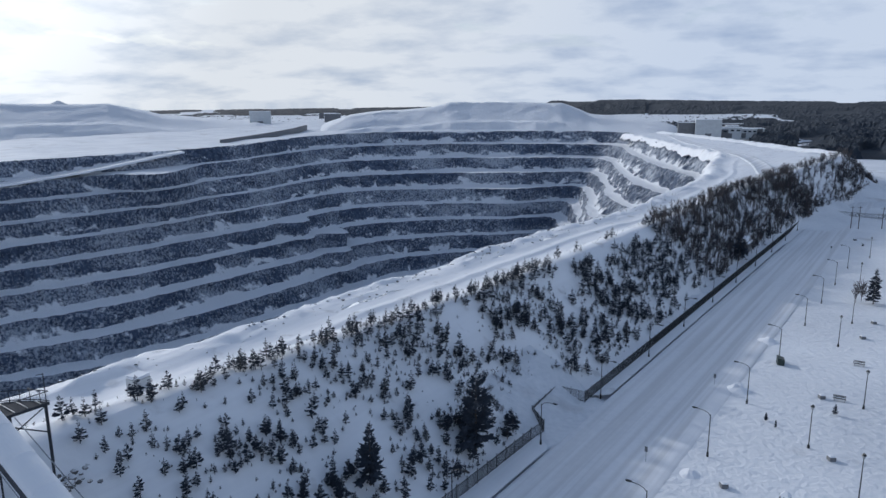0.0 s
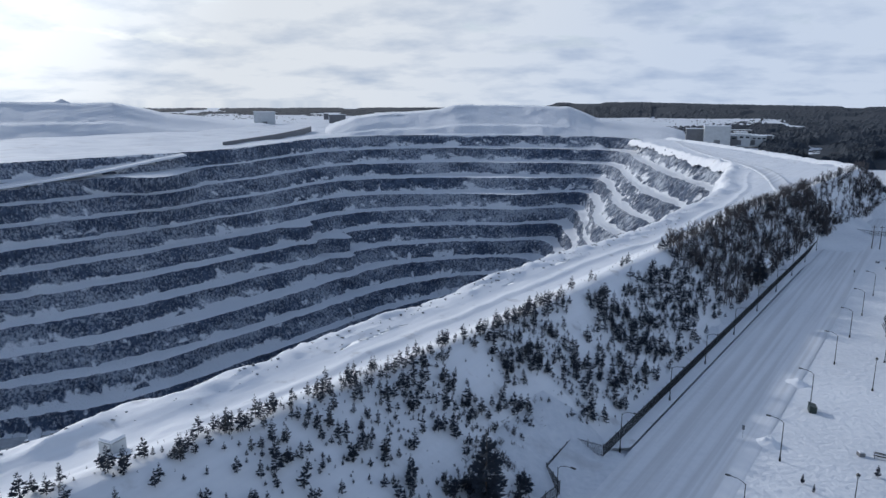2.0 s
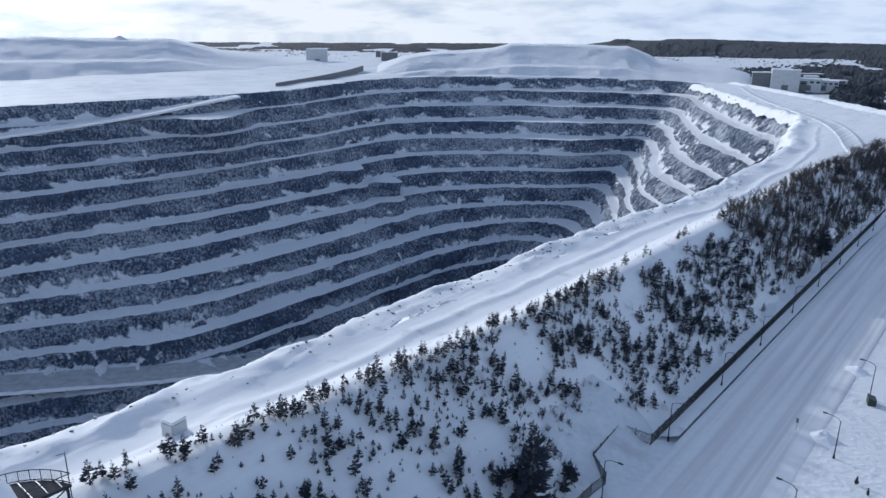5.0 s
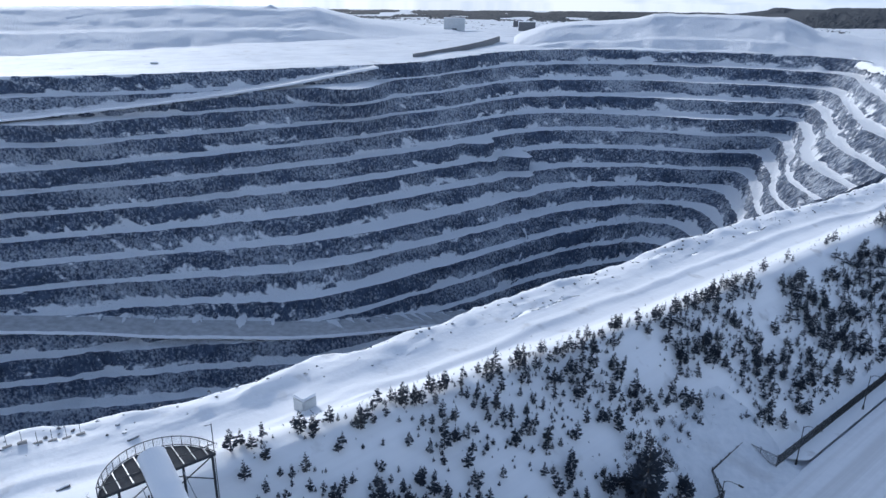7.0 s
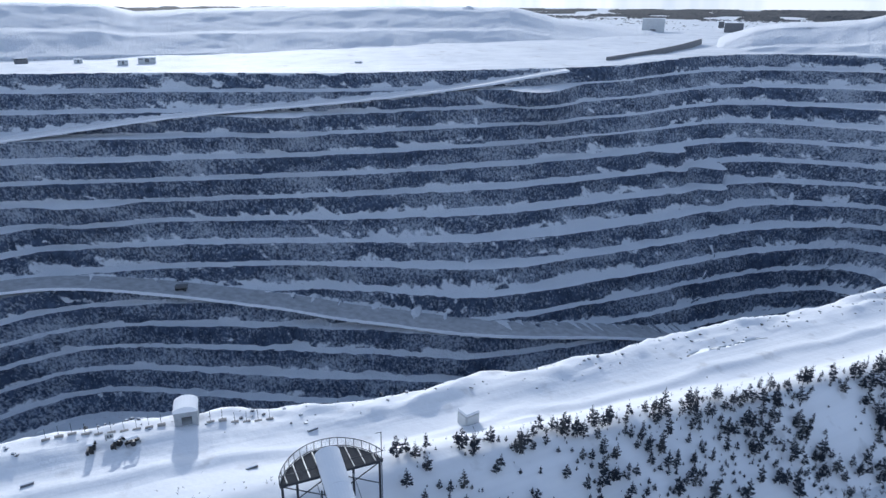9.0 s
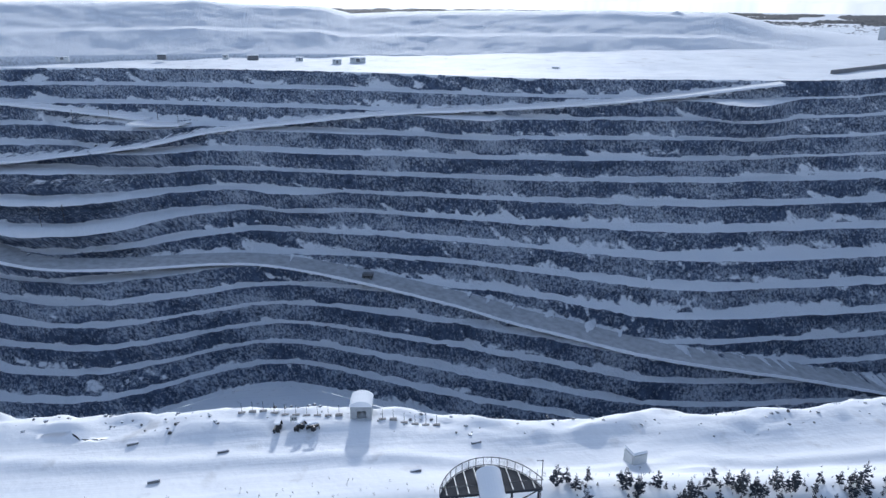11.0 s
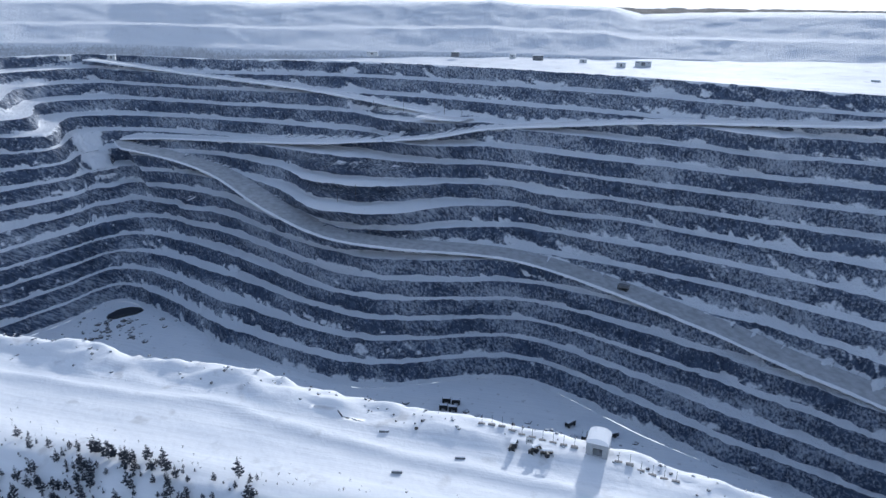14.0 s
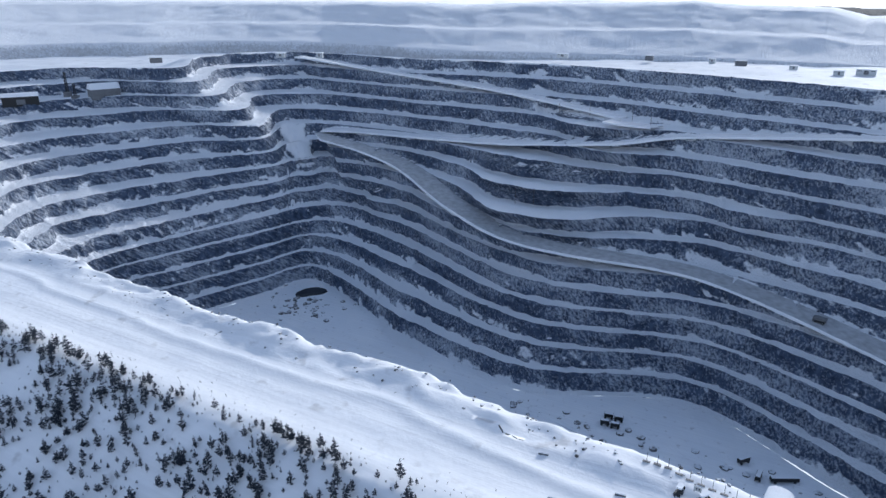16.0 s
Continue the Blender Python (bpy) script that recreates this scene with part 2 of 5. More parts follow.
def bm_tube(bm, a, b, r0, r1=None, sides=8):
    a, b = Vector(a), Vector(b)
    d = b - a
    m = Matrix.Translation((a + b) / 2) @ d.to_track_quat("Z", "Y").to_matrix().to_4x4()
    bmesh.ops.create_cone(bm, cap_ends=True, segments=sides, radius1=r0, radius2=r0 if r1 is None else r1, depth=d.length, matrix=m)
    return bm


def box(*a):
    return bm_box(bmesh.new(), *a)


def tube(*a, **k):
    return bm_tube(bmesh.new(), *a, **k)


# ---------------------------------------------------------------- the pit
LEVELS = 15
FLOOR_Z = -200.0
RIM = [(245, 54, 12), (358, 76, 14), (445, 127, 14), (580, 203, 13), (690, 270, 14), (680, 390, 14), (590, 505, 14), (463, 540, 14), (310, 505, 11),
       (200, 550, 7), (70, 575, 6), (-70, 630, 6), (-235, 680, 5), (-395, 715, 3), (-560, 705, 1), (-745, 715, 0), (-790, 600, 0), (-735, 512, -3),
       (-880, 470, -8), (-930, 330, -12), (-720, 150, -4), (-430, 80, 4), (-250, 72, 6), (-130, 67, 6), (-50, 58, 6), (80, 56, 6)]
UPPER = [(280, 90), (352, 120), (430, 192), (540, 243), (612, 290), (555, 335), (510, 405), (430, 470), (298, 470),
         (193, 484), (58, 503), (-62, 532), (-200, 575), (-350, 612), (-480, 628), (-605, 624), (-662, 592), (-624, 512),
         (-709, 473), (-768, 329), (-620, 190), (-415, 120), (-250, 112), (-130, 108), (-50, 100), (80, 100)]
LOWER = [(290, 165), (345, 190), (400, 228), (440, 265), (465, 300), (460, 330), (430, 345), (363, 362), (264, 363),
         (130, 370), (54, 410), (-10, 443), (-145, 480), (-278, 457), (-432, 518), (-525, 536), (-560, 508), (-575, 468),
         (-602, 393), (-622, 300), (-560, 230), (-400, 190), (-250, 185), (-130, 180), (-50, 172), (80, 172)]
FLOOR = [(250, 240), (285, 255), (320, 270), (345, 285), (360, 300), (350, 312), (320, 318), (260, 318), (190, 318),
         (90, 322), (20, 345), (-55, 378), (-155, 430), (-265, 388), (-378, 404), (-478, 455), (-535, 472), (-550, 415),
         (-572, 355), (-590, 290), (-480, 270), (-360, 255), (-240, 250), (-130, 248), (-50, 245), (80, 240)]
# between UPPER and LOWER; the promontory and the bend of the haul road bulge out of the straight line
BULGE_AT = {13: (-318, 497), 14: (-445, 568), 15: (-552, 574), 16: (-592, 542), 17: (-598, 500), 18: (-640, 432), 19: (-680, 305)}
MIDDLE = [BULGE_AT.get(i, (a[0] * 0.455 + b[0] * 0.545, a[1] * 0.455 + b[1] * 0.545)) for i, (a, b) in enumerate(zip(UPPER, LOWER))]
CTRL = len(RIM)
CURVES = [np.array(RIM, float)[:, :2]] + [np.array(c, float) for c in (UPPER, MIDDLE, LOWER, FLOOR)]
CURVE_AT = [0.0, 4.0, 7.0, 9.5, 15.0]
RIM_Z = np.array(RIM, float)[:, 2]


def closed_curve(p, v):
    """Points of a closed Catmull-Rom curve through p, at the control numbers v."""
    v = np.asarray(v, float)
    i = np.floor(v).astype(int)
    t = (v - i)[:, None] if p.ndim > 1 else v - i
    a, b, c, d = (p[(i + o) % len(p)] for o in (-1, 0, 1, 2))
    return 0.5 * (2 * b + (c - a) * t + (2 * a - 5 * b + 4 * c - d) * t ** 2 + (3 * b - a - 3 * c + d) * t ** 3)


def pit_columns(count):
    """Control numbers spread evenly along the rim."""
    v = np.linspace(0, CTRL, 4001)
    p = closed_curve(CURVES[1], v)
    run = np.r_[0, np.cumsum(np.hypot(*np.diff(p, axis=0).T))]
    return np.interp(np.linspace(0, run[-1], count, endpoint=False), run, v)


HAUL_RAMPS = [  # control number and bench level, then the width
    ("lower", [(6.0, 14.0), (7, 13.4), (8, 12.4), (8.5, 11.7), (9, 11.1), (9.5, 10.85), (10, 10.7), (10.5, 10.55), (11, 10.25), (11.5, 9.75), (12, 9.05), (12.5, 8.7), (13, 8.3), (13.4, 7.9), (14, 6.9), (14.5, 6.1), (15.3, 5.35)], 24.0),
    ("upper", [(8.3, 0.05), (9, 0.75), (10, 1.45), (11, 2.1), (12, 3.2), (13, 4.5), (14, 5.1), (14.6, 5.2), (15.3, 5.35)], 22.0),
    ("side", [(12.05, 3.0), (13, 2.1), (14, 1.2), (15, 0.3)], 18.0)]


# wide places in single benches: control number, half length, level, width
LEDGES = [(12.9, 0.6, 5.4, 22.0), (12.85, 0.5, 6.55, 14.0), (12.45, 0.5, 2.7, 24.0), (7.3, 0.14, 5.95, 20.0), (7.62, 0.16, 4.95, 16.0),
          (8.6, 0.4, 0.9, 30.0), (15.9, 0.3, 7.45, 10.0), (11.7, 0.3, 5.95, 14.0), (14.4, 0.25, 8.5, 10.0), (10.4, 0.35, 1.9, 14.0)]


def ramp_level(rows, v):
    a = np.array(rows)
    return np.interp(v, a[:, 0], a[:, 1], left=np.nan, right=np.nan)


def contour(keys_v, pi):
    """Plan place at contour position pi (0 rim .. 14 floor) for columns whose key contours are keys_v."""
    out = np.zeros_like(keys_v[0])
    for a in range(len(CURVE_AT) - 1):
        lo, hi = CURVE_AT[a], CURVE_AT[a + 1]
        sel = (pi >= lo) & ((pi <= hi) if a == len(CURVE_AT) - 2 else (pi < hi))
        t = ((pi - lo) / (hi - lo))[:, None]
        out = np.where(sel[:, None], keys_v[a] * (1 - t) + keys_v[a + 1] * t, out)
    return out


# bench profile: share of the drop, metres out from the crest as a share of the bench height, most share of the run
PROFILE = [(0.0, 0.0, 0.0), (0.05, 0.025, 0.04), (0.18, 0.07, 0.11), (0.31, 0.11, 0.17), (0.44, 0.16, 0.24), (0.57, 0.21, 0.31), (0.70, 0.26, 0.38), (0.81, 0.31, 0.45), (0.90, 0.37, 0.53), (0.95, 0.47, 0.63), (0.978, 0.64, 0.78), (0.995, 0.86, 0.92)]


def widened(v, kappa, skip=""):
    """How far ramps and wide benches push the wall out at level kappa."""
    kappa = np.broadcast_to(np.asarray(kappa, float), v.shape)
    off = np.zeros(len(v))
    for nm, rows, width in HAUL_RAMPS:
        if nm == skip:
            continue
        d = kappa - ramp_level(rows, v)
        ends = np.clip(np.minimum(v - rows[0][0], rows[-1][0] - v) / 0.3, 0, 1)
        off = off + np.nan_to_num(np.where(d > 0, width * np.clip(1 - d / 4.5, 0, 1), 0.0)) * ends * 0.9
    for vc, half, lv, width in LEDGES:
        d = kappa - lv
        off = off + np.where(d > 0, width * np.clip(1 - d / 2.5, 0, 1), 0.0) * smooth(1.0, 0.2, np.abs(v - vc) / half)
    return off


def inward_of(p, step, closed=True):
    """Unit vectors across the line p, towards the pit's middle."""
    if closed:
        t = np.roll(p, -step, 0) - np.roll(p, step, 0)
    else:
        q = np.pad(p, ((step, step), (0, 0)), mode="edge")
        t = q[2 * step:] - q[:-2 * step]
    t = t / np.maximum(np.hypot(*t.T), 1e-6)[:, None]
    return np.stack((t[:, 1], -t[:, 0]), -1) * TURN


COLS = 2000
PV = pit_columns(COLS)
PKEYS = [closed_curve(k, PV) for k in CURVES]
PZ = closed_curve(RIM_Z, PV)
cen = CURVES[-1].mean(0)
TURN = 1.0
TURN = 1.0 if ((cen - PKEYS[2]) * inward_of(PKEYS[2], 3)).sum() > 0 else -1.0
ARC = np.linspace(0, 1, COLS, endpoint=False) * 3100.0


def pit_row(k, drop, out, most, rough):
    """One row of the pit's surface, on bench k: share of the drop, way out from the crest."""
    kappa = k + drop
    # bench edges wander in and out
    edge = (fnoise(ARC / 55, k * 3.7, 5, 3) * 0.15 + fnoise(ARC / 12, k * 5.1, 9, 4) * 0.11) * (0.0 if k == 0 and drop == 0 else 1.0)
    a, b = contour(PKEYS, np.full(COLS, float(k))), contour(PKEYS, np.full(COLS, min(k + 1.0, LEVELS)))
    run = np.maximum(np.hypot(*(b - a).T), 3.0)
    high = (PZ - FLOOR_Z) / LEVELS
    # loose rock and snow heaped against the foot, here more and there less
    heap = 1 + 0.9 * smooth(0.5, 1.0, drop) * np.maximum(fnoise(ARC / 18, k * 2.9, 71, 3) + 0.25, -0.3) + 0.9 * smooth(0.3, 1.0, drop) * smooth(0.78, 0.92, vnoise(ARC / 12, k * 6.3, 73))
    frac = np.full(COLS, 1.0) if most >= 1 else np.minimum(out * high / run * heap, most)
    # one even slope of scree in the corner beside the promontory
    scree = smooth(0.42, 0.2, np.abs(PV - 15.95)) * float(4.9 < kappa < 7.2)
    frac = frac * (1 - scree) + drop * scree
    p = contour(PKEYS, np.clip(k + frac + edge, 0, LEVELS))
    off = widened(PV, kappa)
    gul = fnoise(ARC / 3.6, kappa * 3.3, 21, 2) * 0.8 + fnoise(ARC / 11, kappa * 1.1, 31, 3) * 1.5
    # joints leaning along the face, tighter in some stretches than in others
    slip = ARC + kappa * 15.0
    tight = smooth(0.35, 0.65, vnoise(ARC / 90.0, k * 2.3, 57))
    gul = gul + np.abs(fnoise(slip / 8.0, k * 4.0, 51, 2)) * 2.6 * tight + (1 - tight) * fnoise(ARC / 4.5, k * 2.0, 53, 2) * 1.1
    # broken-out wedges
    gul = gul - 3.0 * smooth(0.72, 0.86, vnoise(slip / 26.0, k * 7.1, 61))
    gul = gul * (1 - 0.8 * scree)
    p = p + inward_of(contour(PKEYS, np.full(COLS, min(k + 0.5, LEVELS))), 8) * (off + gul * rough)[:, None]
    z = PZ + (FLOOR_Z - PZ) * kappa / LEVELS + fnoise(ARC / 7, kappa * 3.1, 41, 3) * 0.8 * (0.4 + rough)
    return WA(p[:, 0], p[:, 1], z)


pit = empty_thing("pit_wall", "terraced open pit wall of dark rock with snowy benches", "rock wall", kind="structure")
for k in range(LEVELS):
    rows = [pit_row(k, d, o, m, 1.0 if 0.1 < d < 0.85 else 0.3) for d, o, m in PROFILE]
    rows.append(pit_row(k + 1, 0.0, 0.0, 0.0, 0.3) if k + 1 < LEVELS else pit_row(k, 1.0, 1.0, 1.0, 0.2))
    split = 8
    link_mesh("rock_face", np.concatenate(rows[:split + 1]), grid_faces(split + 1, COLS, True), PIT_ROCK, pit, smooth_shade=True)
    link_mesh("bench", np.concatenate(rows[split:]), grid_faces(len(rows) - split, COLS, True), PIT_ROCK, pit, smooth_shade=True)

# pit floor
rings = []
for t in np.linspace(0, 1, 14):
    p = PKEYS[-1][::4] * (1 - t) + cen * t
    z = FLOOR_Z + 1.5 * fnoise(p[:, 0] / 25, p[:, 1] / 25, 3, 4) * min(1, t * 6)
    rings.append(WA(p[:, 0], p[:, 1], z))
pit_floor = link_mesh("floor", np.concatenate(rings), grid_faces(14, COLS // 4, True), SNOW_ROUGH)
tagged(pit_floor, "snow-covered pit floor with scattered broken rock", "pit floor", kind="structure")


def haul_road(skip, rows, width, label, bed):
    """A smooth road bed with a snow windrow along its outer edge."""
    v = np.arange(rows[0][0] + 0.02, rows[-1][0] - 0.02, 0.02)
    kcs = [closed_curve(k, v) for k in CURVES]
    z0 = closed_curve(RIM_Z, v)
    lv = np.clip(ramp_level(rows, v), 0, LEVELS)
    lv = np.convolve(np.pad(lv, 12, mode="edge"), np.ones(25) / 25, "valid")
    base = contour(kcs, lv)
    base = np.stack([np.convolve(np.pad(base[:, i], 8, mode="edge"), np.ones(17) / 17, "valid") for i in (0, 1)], -1)
    inw = inward_of(base, 6, False)
    base = base + inw * widened(v, lv - 0.02, skip)[:, None]
    z = z0 + (FLOOR_Z - z0) * lv / LEVELS
    w = width
    out = empty_thing("haul_road", label, "road", kind="structure")
    lanes = [(-4.0, -1.0), (-2.0, 1.3), (w - 2.6, 1.3)]
    edge = [(w - 2.6, 1.3), (w - 2.1, 1.8), (w - 1.6, 1.8), (w - 0.8, 0.2)]
    for nm, prof, mat in (("road_bed", lanes, bed), ("windrow", edge, SNOW)):
        vs = [WA(base[:, 0] + inw[:, 0] * o, base[:, 1] + inw[:, 1] * o, z + h + 0.35 * fnoise(np.arange(len(v)) / 3.0, o, 8, 3) * (nm == "windrow")) for o, h in prof]
        link_mesh(nm, np.concatenate(vs), grid_faces(len(prof), len(v), False), mat, out)


haul_road("lower", HAUL_RAMPS[0][1], 24.0, "long grey gravel haul road descending along the pit wall", HAUL)
haul_road("upper", HAUL_RAMPS[1][1], 22.0, "pale snow-dusted haul road climbing to the pit rim", ROAD_SNOW)
haul_road("side", HAUL_RAMPS[2][1], 18.0, "narrow snowy haul road across the upper benches", ROAD_SNOW)

# ---------------------------------------------------------------- embankment and ground


def crest_n(s):
    return np.interp(s, (-500, -170, -70, -40, 0, 90, 177, 334, 360, 390, 432, 545, 708, 760), (34, 34.5, 34, 30, 26, 24.5, 21, 5, 4, 13, 44, 113, 215, 245))


def edge_n(s):
    return np.interp(s, (-500, -285, -190, -150, -119, -97, -75, -40, 61, 139, 239, 358, 440, 580, 690, 760), (72, 66, 60, 61, 57, 56.5, 52, 50, 49, 44, 49, 75, 124, 202, 267, 300))


def crest_z(s):
    return np.interp(s, (-500, 120, 330, 600, 760), (15, 15, 19, 16, 13))


def toe_n(s):
    return np.where(np.asarray(s) > 360, crest_n(s) - 24.0, np.minimum(crest_n(s) - 19.0, 3.0) + 5.0 * smooth(-21, -16, np.asarray(s)) * (1 - smooth(-2, 3, np.asarray(s))))


def embankment(s, n):
    c, e, h = crest_n(s), edge_n(s), crest_z(s)
    toe = toe_n(s)
    z = np.interp(np.clip((n - toe) / (c - toe), 0, 1), (0, 0.06, 0.5, 0.93, 1.0), (0, 0.04, 0.5, 0.985, 1.0)) * h
    top = n > c
    z = np.where(top, h - np.interp(s, (-90, -74), (0.9, 2.4)) * smooth(0, 8, n - c), z)
    # ridge of ploughed snow along the pit side of the track, then the rough edge
    z = z + np.where(top, 0.30 * np.exp(-((n - (e - 11.5 + 1.5 * fnoise(s / 40, 0, 6, 3))) / 1.0) ** 2) - 0.12 * np.exp(-((n - (e - 13.6)) / 1.5) ** 2), 0)
    z = z + np.where(top, smooth(-9, -2.5, n - e) * (0.6 + np.interp(s, (-140, -100), (1.5, 0.9)) * fnoise(s / 14, n / 6, 12, 3) + np.interp(s, (-140, -100), (1.3, 0.85)) * np.abs(fnoise(s / 5.0, n / 3.0, 16, 4))), 0)
    over = np.clip(n - e, 0, 40)
    z = z - over * 1.15 - smooth(-2, 2, n - e) * 1.0
    return z


def ground_far(s, n):
    z = np.interp(s, (-900, -450, 0, 400, 900), (-18, -8, 0, 10, 10)) * smooth(150, 450, n)
    return z


TRACK_LINE = [(218, 11), (245, 23), (313, 41), (405, 86), (514, 143), (716, 222)]
# fine embankment sheet
ss = np.arange(-470, 760, 1.2)
tt = np.linspace(0, 1, 96)
rows = []
for t in tt:
    lo, hi = toe_n(ss) - 3.5, edge_n(ss) + np.interp(ss, (200, 260), (11.0, 3.5))
    n = lo + (hi - lo) * t + 0
    n = n + np.where((n > edge_n(ss) - 6), 1.8 * fnoise(ss / 13, 0, 77, 4), 0)
    z = embankment(ss, n - np.where(n > edge_n(ss) - 14, 2.2 * fnoise(ss / 17, 3.3, 78, 4), 0))
    z = z + (0.22 + 0.5 * smooth(340, 420, ss)) * fnoise(ss / 6, n / 6, 14, 4) * smooth(0, 6, n - lo) + 0.02
    rows.append(WA(ss, n, z))
bank = link_mesh("embankment", np.concatenate(rows), grid_faces(len(tt), len(ss)), SNOW_ROUGH, smooth_shade=True)
tagged(bank, "long snow-covered earth embankment with a track on its crest", "embankment", kind="structure")

# wheel track over the plateau at the end of the crest
track = np.array(TRACK_LINE, float)
tl = np.linspace(0, len(track) - 1, 90)
tc = np.stack([np.interp(tl, np.arange(len(track)), track[:, i]) for i in (0, 1)], -1)
tc = np.stack([np.convolve(np.pad(tc[:, i], 9, mode="edge"), np.ones(19) / 19, "valid") for i in (0, 1)], -1)
tn = np.gradient(tc, axis=0)
tn = np.stack((-tn[:, 1], tn[:, 0]), -1) / np.hypot(*tn.T)[:, None]
rows = []
for o, up in ((-4.6, -0.3), (-4.0, 0.55), (-3.4, 0.25), (0, 0.3), (3.4, 0.25), (4.0, 0.55), (4.6, -0.3)):
    q = tc + tn * o
    rows.append(WA(q[:, 0], q[:, 1], embankment(q[:, 0], q[:, 1]) + up + 0.15))
tagged(link_mesh("crest_track", np.concatenate(rows), grid_faces(len(rows), 90, False), ROAD_SNOW, smooth_shade=True), "snowy wheel track over the plateau above the pit", "track", kind="structure")

# the ground sheet: from the pit's rim out to the horizon
mid = np.array((60.0, 320.0))
gcols = PV[::2]
rim = closed_curve(CURVES[0], gcols)
rz = closed_curve(RIM_Z, gcols)
outw = rim - mid
outw /= np.hypot(*outw.T)[:, None]
gr = []
for d in (0, 4, 10, 18, 28, 40, 55, 75, 100, 125, 150, 180, 215, 250, 290, 340, 400, 480, 600, 740, 900, 1400, 2200, 3600, 4700):
    p = rim + outw * d
    zf = ground_far(p[:, 0], p[:, 1])
    k = smooth(0, 120, d)
    z = rz * (1 - k) + zf * k + fnoise(p[:, 0] / 60, p[:, 1] / 60, 15, 4) * (0.5 + 2.2 * (p[:, 1] > 80)) * smooth(2, 60, d) * (1 - smooth(900, 2000, d))
    near = (p[:, 1] < edge_n(p[:, 0]) + 14) & (p[:, 0] > -480) & (p[:, 0] < 765)
    under = np.minimum(embankment(p[:, 0], p[:, 1]) - 1.2, 40)
    z = np.where(near & (p[:, 1] > toe_n(p[:, 0]) - 3.0), under, z)
    z = np.where(p[:, 1] < toe_n(p[:, 0]) - 3.0, np.where(p[:, 0] < 300, 0.0, z), z)
    gr.append(WA(p[:, 0], p[:, 1], z))
ground = link_mesh("ground", np.concatenate(gr), grid_faces(len(gr), len(gcols), True, True), FIELD_SNOW, smooth_shade=True)
tagged(ground, "snow-covered level ground reaching to the horizon", "ground", kind="structure")

# ---------------------------------------------------------------- distance: waste dumps, woods, plant
BARK = plain("bark", (0.075, 0.06, 0.05), 0.9, scale=6)
NEEDLES = plain("needles", (0.024, 0.034, 0.052), 0.9, scale=4, vary=0.4)
FROSTED = plain("frosted_needles", (0.060, 0.070, 0.082), 0.9, scale=4, vary=0.6)
TWIGS = plain("bare_twigs", (0.085, 0.078, 0.08), 0.9, scale=4, vary=0.3)
WOODS = plain("far_woods", (0.015, 0.023, 0.036), 0.95, scale=0.05, vary=0.4)
STEEL = plain("dark_steel", (0.05, 0.055, 0.065), 0.45, 0.6, scale=3)
GALV = plain("galvanised_steel", (0.32, 0.34, 0.36), 0.4, 0.7, scale=3)
BLACK = plain("black_paint", (0.018, 0.02, 0.022), 0.45, 0.2, scale=4)
SIDING = plain("pale_siding", (0.55, 0.57, 0.58), 0.6, scale=0.3, vary=0.08)
DARKWALL = plain("dark_wall", (0.16, 0.165, 0.175), 0.7, scale=0.3, vary=0.15)
SHELTER = plain("grey_cladding", (0.36, 0.38, 0.40), 0.6, scale=1.2, vary=0.15)
GREENBOX = plain("dark_green_paint", (0.02, 0.035, 0.03), 0.5, scale=2)
GLASS = plain("window_glass", (0.03, 0.04, 0.05), 0.1, scale=1)
ROCKS = rock_snow_material("loose_rock", ((0.05, 0.05, 0.055), (0.16, 0.155, 0.15)), (0.72, 0.9), 0.2)
LAMPGLASS = plain("lantern_glass", (0.35, 0.36, 0.36), 0.2, scale=2)
CONCRETE = plain("weathered_concrete", (0.30, 0.29, 0.28), 0.85, scale=2)
YELLOW = plain("weathered_yellow_paint", (0.45, 0.33, 0.08), 0.5, scale=3)


def polar(yaw, dist, z=0.0):
    a = math.radians(yaw)
    return Vector((-math.sin(a) * dist, math.cos(a) * dist, z))


def dump(name, skyline, dist, back, label, seed, spread=2.3, ahead=120):
    """A flat-topped waste heap: its top edge follows skyline (bearing, height); steep tipped sides in lifts."""
    yaws = np.arange(skyline[0][0], skyline[-1][0], 0.12)
    top = np.interp(yaws, [a for a, _ in skyline], [h for _, h in skyline]) + 0.9 * fnoise(yaws / 1.6, 0, seed, 3)
    d0 = np.interp(yaws, [a for a, _ in dist], [d for _, d in dist]) + 14 * fnoise(yaws / 5.0, 1, seed + 1, 2)
    rows = []
    prof = ((-0.12, -6), (0.0, 0), (0.12, 14), (0.3, 27), (0.45, 38), (0.48, 62), (0.62, 74), (0.8, 88), (0.97, 100), (1.0, 106), (1.0, 150), (1.01, back), (0.3, back + 60), (-0.5, back + 130))
    for run0 in list(np.arange(-20, 110, 2.0)) + [120, 150, back, back + 60, back + 130]:
        f = float(np.interp(run0, [p[1] for p in prof], [p[0] for p in prof]))
        run = run0 * spread if run0 < 150 else run0 + 150 * (spread - 1)
        steep = smooth(0, 0.1, f) * smooth(1.0, 0.93, f)
        d = d0 - ahead + run + 7.0 * steep * fnoise(yaws / 1.9, run / 30.0, seed + 9, 3)
        z = top * f + (1.3 * fnoise(yaws / 1.5, run / 24.0, seed + 4, 3) if f > 0 else min(0.0, 3.0 * run0) if run0 < 50 else -4.0)
        a = np.radians(yaws)
        rows.append(np.stack((-np.sin(a) * d, np.cos(a) * d, z), -1))
    ob = link_mesh(name, np.concatenate(rows), grid_faces(len(rows), len(yaws), False, True), DUMP_SNOW, smooth_shade=True)
    return tagged(ob, label, "spoil mound")


